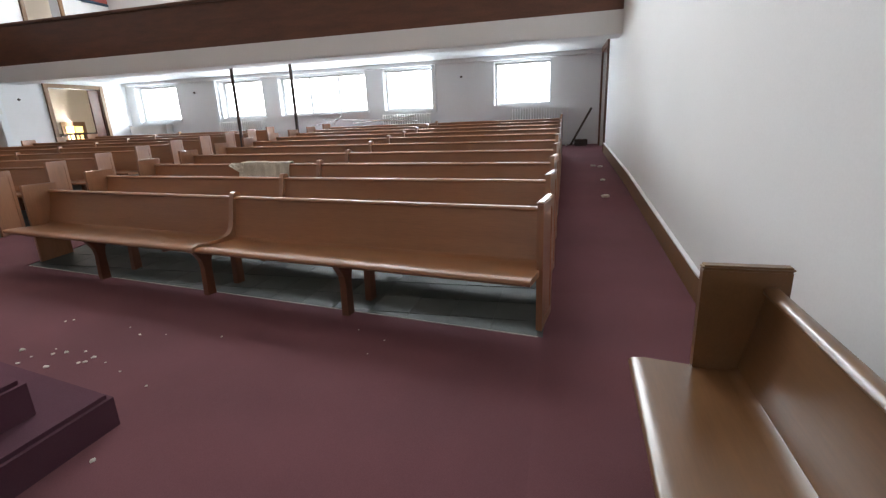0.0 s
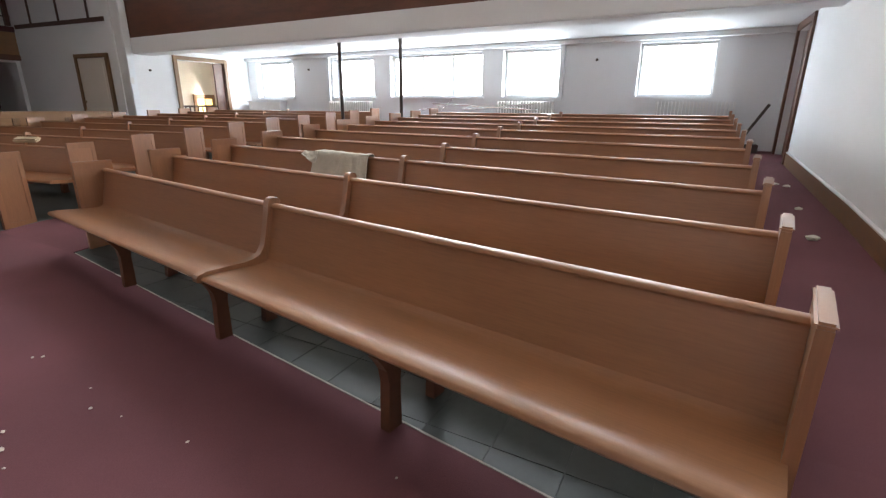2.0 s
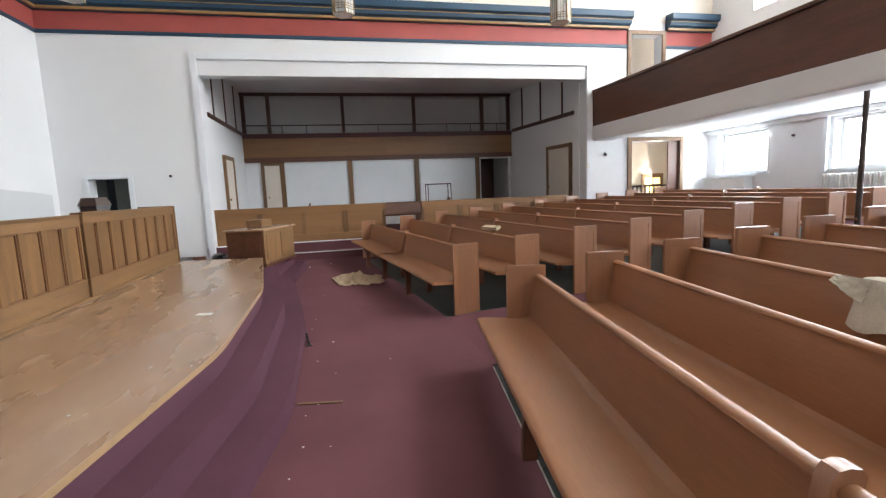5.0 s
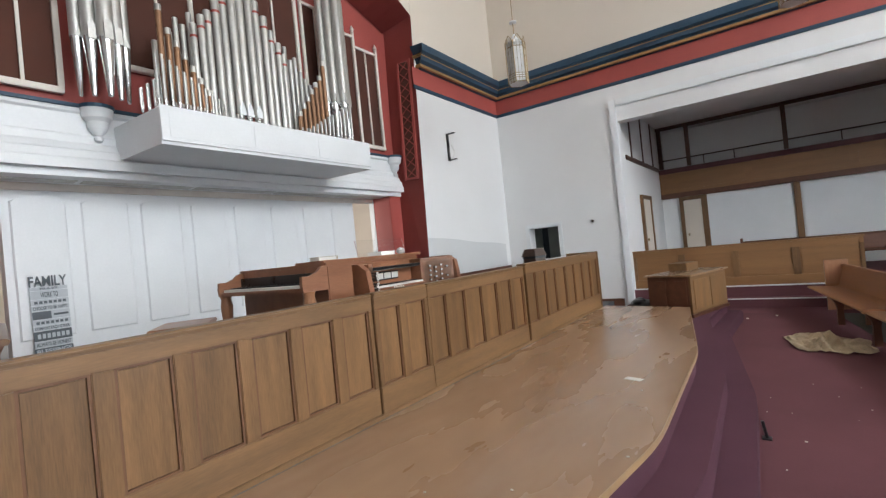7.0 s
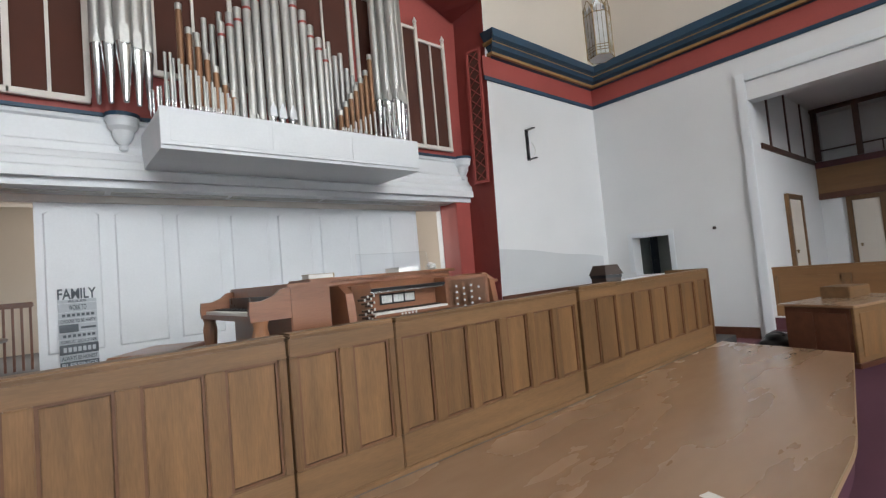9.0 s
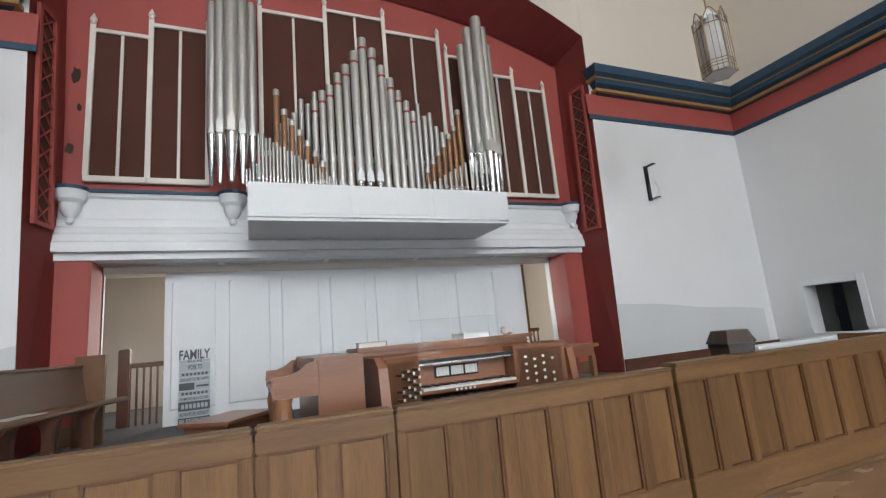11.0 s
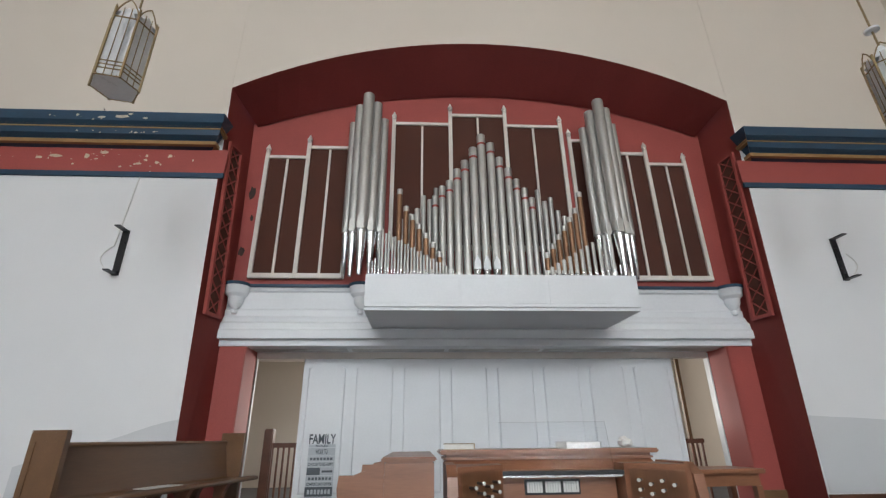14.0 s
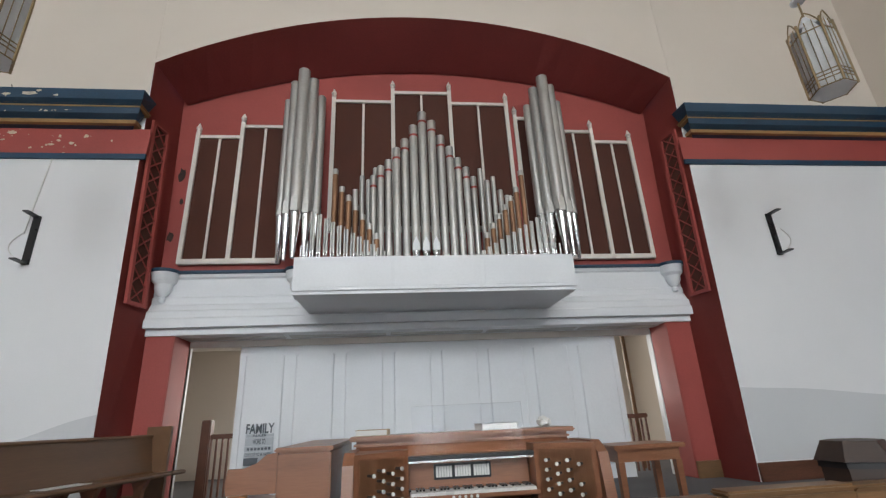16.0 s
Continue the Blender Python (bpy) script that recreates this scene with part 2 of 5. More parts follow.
# ---- structure ----
wall("wall_window_side", "x", YW, 0.35, XL - 0.3, XR + 0.3, -0.3, TOP,
     [(a, b, 1.59, 2.6) for a, b in WINDOWS] + [(a, b, 5.4, 8.4) for a, b in GALLERY_WINDOWS], WHITE, "white plaster wall with a row of low windows")
side_wall = wall("wall_aisle_side", "y", XR, 0.3, YO - 0.3, YW, -0.3, TOP, [(10.75, 11.85, 0.47, 2.62)], WHITE, "long plain white plaster wall")
SKEW = Matrix.Translation((0.82, YW, 0)) @ pose(0, 0, 0, 0, 0, 1.23) @ Matrix.Translation((-XR, -YW, 0))   # this wall stands slightly askew
side_wall.matrix_world = SKEW
wall("wall_alcove_side", "y", XL - 0.3, 0.3, YO, YW, -0.3, TOP, [(-0.5, 8.54, -0.1, 4.08), (9.85, 11.3, 0.42, 2.52), (9.8, 10.7, 3.9, 5.2), (-2.82, -2.08, 1.2, 1.96)], WHITE,
     "white plaster wall with a wide proscenium opening")
FLOOR_BM = bmesh.new()
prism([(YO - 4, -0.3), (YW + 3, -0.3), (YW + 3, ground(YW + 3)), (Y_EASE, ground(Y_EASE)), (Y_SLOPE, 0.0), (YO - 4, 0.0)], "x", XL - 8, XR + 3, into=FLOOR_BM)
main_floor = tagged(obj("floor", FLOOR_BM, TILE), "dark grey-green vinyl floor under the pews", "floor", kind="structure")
tagged(obj("ceiling", block(XL - 0.3, YO - 0.6, TOP, XR + 0.3, YW + 0.35, TOP + 0.2), CREAM), "plain cream plaster ceiling", "ceiling", kind="structure")
tagged(obj("backdrop", block(XL - 6, YW + 5, -1, XR + 6, YW + 5.05, 12), OUTSIDE), "bright overcast daylight outside the windows", "backdrop", kind="structure")


def aisle_line(x, off=0.0):
    """Front line of the pews: bent at the middle aisle."""
    t = math.tan(radians(7.2))
    return 3.06 + off + (t * (-3.06 - x) if x > -6.1 else t * (-3.06 + 6.1) - t * (-6.1 - x))


def carpet(outline=None, x0=0, x1=0, ya=0, yb=0):
    """Carpet laid on the floor: a flat outline, or a strip along the slope."""
    if outline:
        bm = prism(outline, "z", 0.0, 0.008)
    else:
        pts = [(ya, ground(ya))] + [(k, ground(k)) for k in (Y_SLOPE, Y_EASE) if ya < k < yb] + [(yb, ground(yb))]
        bm = prism(pts + [(y, z + 0.008) for y, z in reversed(pts)], "x", x0, x1)
    tagged(obj("carpet", bm, CARPET), "worn burgundy carpet on the floor", "carpet", kind="structure")


edge = lambda x: aisle_line(x, -0.02 + 0.02 * min(5.3, max(0.0, -x)))
carpet([(-12.2, -0.3), (-0.05, -0.3), (-0.05, edge(-0.05)), (-5.5, edge(-5.5)), (-5.5, 3.45), (-7.05, 3.45), (-7.05, edge(-7.05)), (-12.2, edge(-12.2))])
carpet(x0=XL - 0.3, x1=-12.2, ya=-1.6, yb=YW)
carpet(x0=-7.05, x1=-5.5, ya=3.45, yb=YW)
carpet(x0=-0.05, x1=XR + 0.3, ya=-1.6, yb=YW)
carpet(x0=-12.2, x1=-7.05, ya=11.4, yb=YW)
carpet(x0=-5.5, x1=-0.05, ya=11.4, yb=YW)


strip = lambda a, b: prism([(a, edge(a) - 0.005), (b, edge(b) - 0.005), (b, edge(b) + 0.005), (a, edge(a) + 0.005)], "z", 0.002, 0.0105)
tagged(obj("carpet_strip", strip(-5.45, -0.08), CLOTHGREY), "thin metal strip along the carpet edge", "trim", kind="structure")


# ---- platform and steps ----
def front_outline(off):
    """Front edge of the platform, bent like the pews, with softened corners."""
    pts = [(-9.56 - 0.4 * off, 1.05 + off), (-7.0, 1.45 + off), (-5.03, 1.50 + off), (-1.96, 1.02 + off)]
    out = []
    for i, p in enumerate(pts):
        if i in (0, 3):
            out.append(p)
            continue
        a, b = Vector(pts[i - 1]), Vector(pts[i + 1])
        p = Vector(p)
        u, v = (a - p).normalized() * 0.22, (b - p).normalized() * 0.22
        for k in range(5):
            s = k / 4
            q = p + u * (1 - s) ** 2 + v * s ** 2
            out.append((q.x, q.y))
    return out


steps = thing("altar_steps", "plum carpeted steps up to the oak platform", "steps", kind="structure")
for off, z in ((0.40, RISER), (0.20, 2 * RISER)):
    line = front_outline(off)
    bm = prism([(-11.1 - off, -0.15), (-11.1 - off, 1.15 + off)] + line + [(-1.96, -0.15)], "z", 0.0 if off > 0.3 else RISER, z)
    if off < 0.3:      # the upper step stops short of the lower one
        for v in bm.verts:
            v.co.x = min(v.co.x, -2.15)
    bmesh.ops.bevel(bm, geom=[e for e in bm.edges if all(abs(v.co.z - z) < 1e-4 for v in e.verts)], offset=0.02, segments=2, affect="EDGES")
    part("step", bm, PLUM, steps)
plat = thing("platform", "worn oak altar platform with a pale edge", "platform", kind="structure")
line = front_outline(0.0)
part("riser", prism([(-9.82, -0.15)] + [(x, y - 0.02) for x, y in line] + [(-1.96, -0.15)], "z", 2 * RISER, PLAT - 0.03), PLUM, plat, "plum carpeted riser")
part("deck", prism([(-9.82, -0.15)] + line + [(-1.96, -0.15)], "z", PLAT - 0.03, PLAT), PLATFORM, plat)
outer = front_outline(0.006)
part("nosing", prism(line + [(x, y) for x, y in reversed(outer)], "z", PLAT - 0.032, PLAT + 0.001), OAK_EDGE, plat, "pale yellow oak edge")
tagged(obj("choir_floor", prism([(XL, YO), (XL, -1.6), (-10.3, -1.6), (-10.3, -0.16), (-2.0, -0.16), (-2.0, -1.6), (XR + 0.4, -1.6), (XR + 0.4, YO)], "z", 0.0, PLAT), GREYFLOOR), "grey carpeted floor behind the choir rail", "floor", kind="structure")
tagged(obj("loft_floor", prism([(XL, -9.0), (XR + 0.4, -9.0), (XR + 0.4, -1.76), (-2.0, -1.76), (-2.0, -1.3), (-3.75, -1.3), (-3.75, -3.0), (XL, -3.0)], "z", PLAT, LOFT), GREYFLOOR), "raised grey carpeted floor below the organ", "floor", kind="structure")


# ---- choir rail ----
rail = thing("choir_rail", "panelled golden oak choir rail along the platform", "railing")
RX0, RX1, RY, RT = -9.65, -1.92, -0.2, 1.372
PB, PT = PLAT + 0.212, 0.11       # foot of the panels, depth of the top board
part("plinth", block(RX0, RY - 0.03, PLAT, RX1, RY + 0.046, PLAT + 0.03, 0.006), OAK_LONG, rail)
part("backing", block(RX0, RY - 0.03, PLAT + 0.03, RX1, RY + 0.003, RT - 0.06), OAK_LONG, rail)
part("end_board", block(RX0 - 0.03, RY - 0.45, PLAT, RX0 - 0.002, RY + 0.045, RT + 0.015, 0.006), OAK_UP, rail)
part("end_board", block(RX1 + 0.002, RY - 0.45, PLAT, RX1 + 0.03, RY + 0.045, RT - 0.02, 0.006), OAK_UP, rail)
# sections: from, to, panels, height of the cap, how far it stands proud
SECTIONS = [(RX0, -7.665, 6, 0.01, 0.0), (-7.655, -7.075, 2, 0.02, 0.018), (-7.065, -5.33, 6, 0.0, 0.0), (-5.32, -4.725, 2, 0.003, 0.006), (-4.715, RX1, 9, 0.0, 0.0)]
for a, b, n, up, out in SECTIONS:
    y = RY + out
    top, low = RT + up - PT, PB
    part("cap", block(a, RY - 0.06, RT + up - 0.024, b, y + 0.044, RT + up, 0.009), OAK_LONG, rail)
    part("top_board", block(a, RY - 0.03, top, b, y + 0.034, RT + up - 0.025, 0.005), OAK_LONG, rail)
    part("bottom_board", block(a, RY - 0.02, PLAT + 0.03, b, y + 0.034, low, 0.005), OAK_LONG, rail)
    w = (b - a) / n
    for i in range(n + 1):
        x = a + i * w
        part("stile", block(max(a, x - 0.04), RY - 0.01, low, min(b, x + 0.04), y + 0.033, top, 0.004), OAK_UP, rail)
    for i in range(n):
        x0, x1 = a + i * w + 0.04, a + (i + 1) * w - 0.04
        part("panel", block(x0 + 0.012, RY - 0.01, low + 0.012, x1 - 0.012, y + 0.014, top - 0.012, 0.004), OAK_UP, rail)
        bead = bmesh.new()
        for q in ((x0, low, x0 + 0.012, top), (x1 - 0.012, low, x1, top), (x0 + 0.012, low, x1 - 0.012, low + 0.012), (x0 + 0.012, top - 0.012, x1 - 0.012, top)):
            block(q[0], RY - 0.01, q[1], q[2], y + 0.024, q[3], into=bead)
        part("bead", bead, BEAD, rail, "dark bead round the panel")


# ---- pews ----
def make_pew(name, L, dividers, label, group, wood=None, deep=1.25, tall=0.925):
    """A pew of length L along x, front edge of the seat at y = 0."""
    p = thing(name, label, "pew", group=group)
    sized = lambda pts: [(y * deep, z * tall) for y, z in pts]
    prof = [(0.0, 0.435), (0.004, 0.448), (0.012, 0.455), (0.05, 0.460), (0.2, 0.445), (0.30, 0.436), (0.33, 0.444), (0.348, 0.462), (0.348, 0.40), (0.3, 0.393), (0.05, 0.415), (0.01, 0.418)]
    part("seat", prism(sized(prof), "x", 0.03, L - 0.03), wood or PEW, p, smooth=True)
    back = [(0.335, 0.40), (0.352, 0.50), (0.368, 0.60), (0.386, 0.70), (0.40, 0.80), (0.42, 0.80), (0.43, 0.78), (0.40, 0.60), (0.375, 0.39)]
    part("backrest", prism(sized(back), "x", 0.03, L - 0.03), wood or PEW, p, smooth=True)
    cap = [(0.388, 0.796), (0.385, 0.806), (0.388, 0.816), (0.397, 0.824), (0.411, 0.827), (0.425, 0.824), (0.434, 0.816), (0.437, 0.806), (0.436, 0.796)]
    part("top_rail", prism(sized(cap), "x", 0.03, L - 0.03), wood or PEW, p, smooth=True)
    e0, e1, eh = 0.205 * deep, 0.46 * deep, 0.887 * tall
    end = [(e0 + 0.01, 0.0), (e1 - 0.01, 0.0), (e1 - 0.01, eh), (e0 + 0.01, eh)]
    for x in (0.0, L - 0.055):
        e = part("end_panel", prism(end, "x", x + 0.014, x + 0.041), wood or PEW_END, p)
        fr = bmesh.new()
        for q in ((e0, 0, e0 + 0.05, eh), (e1 - 0.045, 0, e1, eh), (e0 + 0.05, 0.0, e1 - 0.045, 0.07), (e0 + 0.05, eh - 0.05, e1 - 0.045, eh)):
            block(x + 0.008, q[0], q[1], x + 0.047, q[2], q[3], into=fr)
        part("frame", fr, wood or PEW_END, e)
        part("cap", block(x + 0.002, e0 - 0.004, eh, x + 0.053, e1 + 0.006, eh + 0.02, 0.008), wood or PEW_END, e)
    for x in dividers:
        s = [(-0.018, 0.425), (-0.020, 0.450), (-0.012, 0.468), (0.03, 0.482), (0.12, 0.480), (0.22, 0.476), (0.27, 0.484), (0.305, 0.505), (0.328, 0.55), (0.342, 0.62), (0.362, 0.74), (0.375, 0.84), (0.388, 0.862), (0.41, 0.868), (0.434, 0.862), (0.445, 0.84), (0.43, 0.74), (0.40, 0.60), (0.38, 0.39), (0.3, 0.39), (0.05, 0.40)]
        part("divider", prism(sized(s), "x", x - 0.025, x + 0.025), PEW_END, p, smooth=True)
    n = 4
    for i in range(1, n):
        x = L * i / n
        for y0, top in ((0.05, 0.42), (0.30, 0.40)):
            foot = [(y0 - 0.005, 0.0), (y0 + 0.06, 0.0), (y0 + 0.058, 0.26), (y0 + 0.066, 0.33), (y0 + 0.09, 0.385), (y0 + 0.125, top), (y0 - 0.05, top), (y0 - 0.03, 0.385), (y0 - 0.006, 0.33), (y0 + 0.003, 0.26)]
            part("leg", prism(sized(foot), "x", x - 0.026, x + 0.026), PEW_LEG, p)
    return p


ROWS_N = 10
ANG = 8.0
for side in (1, -1):
    first = None
    for k in range(ROWS_N):
        L = 5.5
        turn = max(1.0, ANG - 0.68 * k) if k else 8.6      # the rows fan out towards the back
        if side == 1:      # aisle end at the left
            y = 2.92 + 0.777 * k + 2.73 * math.tan(radians(turn))
            m = pose(-5.53, y, ground(2.92 + 0.777 * k + 0.53), 0, 0, -turn)
        else:
            y = 3.27 + 0.755 * k
            m = pose(-7.03, y, ground(y + 0.2), 0, 0, turn) @ Matrix.Translation((-L, 0, 0))
        if first is None:
            first = make_pew("pew", L, [L / 2], "long oak church pew with panelled ends and divider arm", "pews in rows")
            first.matrix_basis = m
        else:
            copy_thing(first, m)


# ---- organ wall ----
AX0, AX1, SPRING, APEX = -9.84, -2.61, 6.345, 7.31     # opening of the organ recess
REC = -4.0                                           # plane of the pipe screens


def arch_points(x0, x1, spring, apex, n=24):
    w, h = (x1 - x0) / 2, apex - spring
    r = (w * w + h * h) / (2 * h)
    c = (x0 + x1) / 2
    out = []
    for i in range(n + 1):
        x = x0 + (x1 - x0) * i / n
        out.append((x, apex - r + math.sqrt(r * r - (x - c) ** 2)))
    return out


arc = arch_points(AX0, AX1, SPRING, APEX)
bm = bmesh.new()
TAPER = 0.21     # the sides of the opening lean in towards the floor
prism([(XL - 0.3, -0.3), (AX0 + TAPER, -0.3), (AX0, SPRING), (AX0, TOP), (XL - 0.3, TOP)], "y", YO - 0.3, YO, into=bm)
prism([(XR + 0.7, -0.3), (AX1 - TAPER, -0.3), (AX1, SPRING), (AX1, TOP), (XR + 0.7, TOP)], "y", YO - 0.3, YO, into=bm)
prism([(AX0, TOP)] + arc + [(AX1, TOP)], "y", YO - 0.3, YO, into=bm)
ow = tagged(obj("wall_organ_side", bm, WHITE), "white and cream plaster wall round the arched organ recess", "wall", kind="structure")
ow.data.materials.append(CREAM)
for f in ow.data.polygons:
    if f.center.z > 5.7 or (f.normal.y > 0.9 and AX0 < f.center.x < AX1):
        f.material_index = 1
# cream upper wall face above the cornice
for nm, x0, x1 in (("upper_wall", XL, AX0), ("upper_wall", AX1, XR + 0.3)):
    tagged(obj(nm, block(x0, YO, 5.5, x1, YO + 0.006, TOP), CREAM), "cream plaster above the cornice", "wall", kind="structure")
tagged(obj("upper_wall", block(XL, YO, 5.5, XL + 0.006, YW, TOP), CREAM), "cream plaster above the cornice", "wall", kind="structure")

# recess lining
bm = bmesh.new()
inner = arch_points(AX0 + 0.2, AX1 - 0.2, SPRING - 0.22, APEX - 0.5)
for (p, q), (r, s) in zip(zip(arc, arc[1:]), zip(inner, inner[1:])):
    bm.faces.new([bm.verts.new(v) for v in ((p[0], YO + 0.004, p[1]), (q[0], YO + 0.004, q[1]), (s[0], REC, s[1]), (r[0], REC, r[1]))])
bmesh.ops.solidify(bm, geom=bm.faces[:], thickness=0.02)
# the soffit is a darker red than the jambs
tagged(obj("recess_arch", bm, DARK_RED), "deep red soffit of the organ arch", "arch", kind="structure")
for sgn, xa, xb, nm in ((1, AX0, AX0 + 0.2, "recess_jamb"), (-1, AX1, AX1 - 0.2, "recess_jamb")):
    bm = bmesh.new()
    vs = [bm.verts.new(v) for v in ((xa + sgn * TAPER * 0.85, YO + 0.004, LOFT), (xa, YO + 0.004, SPRING), (xb, REC - 0.4, SPRING), (xb + sgn * TAPER * 0.4, REC - 0.4, LOFT))]
    bm.faces.new(vs)
    bmesh.ops.solidify(bm, geom=bm.faces[:], thickness=0.03 * sgn)
    tagged(obj(nm, bm, RED), "red painted side of the organ recess", "jamb", kind="structure")
wide = arch_points(AX0 + 0.08, AX1 - 0.08, SPRING - 0.12, APEX - 0.38)
bm = prism([(AX0 + 0.08, 3.5)] + wide + [(AX1 - 0.08, 3.5)], "y", REC - 0.2, REC - 0.03)
tagged(obj("recess_back", bm, RED), "red painted back of the organ recess", "wall", kind="structure")

# red piers each side of the white back wall
for x0, x1 in ((AX0 + 0.18, -9.3), (-3.14, AX1 - 0.18)):
    tagged(obj("red_pier", block(x0, -4.45, LOFT, x1, -3.95, 2.9, 0.01), RED), "red painted pier below the entablature", "pier", kind="structure")

# entablature
ent = thing("entablature", "white moulded entablature with a blue top edge", "cornice", kind="structure")
prof = [(-4.5, 2.80), (-3.92, 2.80), (-3.92, 2.88), (-3.84, 2.88), (-3.84, 2.98), (-3.86, 3.0), (-3.87, 3.08), (-3.90, 3.10), (-3.93, 3.16), (-3.95, 3.18), (-3.95, 3.26), (-3.97, 3.28), (-3.97, 3.50), (-3.94, 3.52), (-3.93, 3.56), (-4.5, 3.56)]
part("moulding", prism(prof, "x", AX0 + 0.2, AX1 - 0.2), GLOSS_WHITE, ent)
part("blue_edge", block(AX0 + 0.18, -4.3, 3.56, AX1 - 0.18, -3.9, 3.60, 0.006), BLUE, ent, "blue painted edge")
for i in range(5):
    x0 = -9.4 + i * 1.26
    part("soffit_slot", block(x0, -4.28, 2.79, x0 + 1.2, -4.12, 2.80 - 0.002), STEEL, ent, "grey slot in the soffit")
tagged(obj("soffit_wall", block(-9.3, -4.5, 2.72, -3.14, -4.40, 2.80), TRIM_WHITE), "cream strip above the white panels", "trim", kind="structure")

# white panelled back wall between two passages
bw = thing("panelled_screen_wall", "white wall with tall arched panels behind the console", "wall", kind="structure")
BX0, BX1 = -8.79, -3.76
part("wall", block(BX0, -4.62, LOFT, BX1, -4.45, 2.79), GLOSS_WHITE, bw)
n = 8
w = (BX1 - BX0) / n
for i in range(n):
    x0, x1 = BX0 + i * w + 0.07, BX0 + (i + 1) * w - 0.07
    top = arch_points(x0, x1, 2.60, 2.66, 8)
    bm = prism([(x0, 1.1)] + top + [(x1, 1.1)], "y", -4.452, -4.43)
    bmesh.ops.bevel(bm, geom=[e for e in bm.edges if all(v.co.y > -4.435 for v in e.verts)], offset=0.016, segments=1, affect="EDGES")
    part("panel", bm, GLOSS_WHITE, bw)
for x in (-9.36, -3.14):
    tagged(obj("passage_trim", block(x, -4.5, LOFT, x + 0.07, -4.38, 2.79, 0.006), GLOSS_WHITE), "white painted passage frame", "trim", kind="structure")
# the window openings are invented, out of view behind the screen wall
wall("passage_wall", "x", -7.6, 0.1, -10.5, -1.5, LOFT, 3.2, [(-8.2, -6.8, 1.7, 2.9), (-5.8, -4.4, 1.7, 2.9)], CREAM, "cream wall of the passage behind with added unseen windows")
# added fill lamps that brighten the passages from behind the screen
for x in (-7.5, -5.1):
    area_light("passage_fill_light", (x, -7.52, 2.3), (x, -4.0, 2.0), 1.4, 1.2, 62, (1.0, 0.97, 0.92))
for x in (-10.6, -1.6):
    tagged(obj("passage_side", block(x, -7.5, LOFT, x + 0.1, -4.5, 3.2), CREAM), "cream side wall of the passage behind", "wall", kind="structure")
tagged(obj("passage_ceiling", block(-10.5, -7.6, 3.2, -1.5, -4.5, 3.3), CREAM), "cream passage ceiling", "ceiling", kind="structure")

# pipe chest
chest = thing("pipe_chest", "white painted wind chest projecting below the pipes", "organ chest")
CX0, CX1 = -7.70, -4.70
part("body", prism([(-3.97, 3.01), (-2.86, 2.98), (-2.86, 3.36), (-3.97, 3.40)], "x", CX0, CX1), GLOSS_WHITE, chest)
part("front_board", block(CX0, -2.86, 3.015, CX1, -2.835, 3.38, 0.004), GLOSS_WHITE, chest)
for i in range(3):
    a = CX0 + 0.06 + i * (CX1 - CX0 - 0.12) / 3
    part("panel", block(a + 0.02, -2.836, 3.05, a + (CX1 - CX0 - 0.12) / 3 - 0.02, -2.83, 3.33, 0.003), GLOSS_WHITE, chest)

# screens with finials and grille cloth
SCREENS = [(-9.35, -8.76, 5.62), (-8.76, -8.18, 5.80), (-8.18, -7.59, 6.02), (-7.47, -6.60, 6.27), (-6.60, -5.74, 6.45), (-5.74, -4.87, 6.27), (-4.25, -3.62, 5.80), (-3.62, -3.03, 5.62)]


def screen(x0, x1, top, low, posts):
    s = thing("pipe_screen", "ivory framed organ screen with maroon grille cloth", "organ screen", group="organ screens")
    part("cloth", block(x0, REC - 0.03, low, x1, REC - 0.015, top), CLOTH, s)
    part("top_bar", block(x0, REC - 0.015, top - 0.05, x1, REC + 0.02, top, 0.006), TRIM_WHITE, s)
    part("bottom_bar", block(x0 - 0.02, REC - 0.015, low - 0.07, x1 + 0.02, REC + 0.05, low, 0.008), TRIM_WHITE, s)
    for x in posts:
        post = part("post", block(x - 0.028, REC - 0.012, low, x + 0.028, REC + 0.03, top + 0.04, 0.005), TRIM_WHITE, s)
        tip = lathe([(0.03, 0.04), (0.035, 0.055), (0.022, 0.07), (0.042, 0.1), (0.03, 0.13), (0.004, 0.19)], 8, at=(x, REC + 0.01, top))
        part("finial", tip, TRIM_WHITE, post)
    if x1 - x0 > 0.3:
        xm = (x0 + x1) / 2
        part("mullion", block(xm - 0.016, REC - 0.012, low, xm + 0.016, REC + 0.016, top - 0.05, 0.004), TRIM_WHITE, s)


for a, b, top in SCREENS:
    own = []
    for x in (a, b):
        others = [h for p, q, h in SCREENS if (p, q) != (a, b) and x in (p, q)]
        if not others or top > others[0] or (top == others[0] and x == a):
            own.append(x)
    screen(a + 0.002, b - 0.002, top, 4.2 if -7.5 < a < -4.8 else 3.77, own)

# pipes
pipes = 0


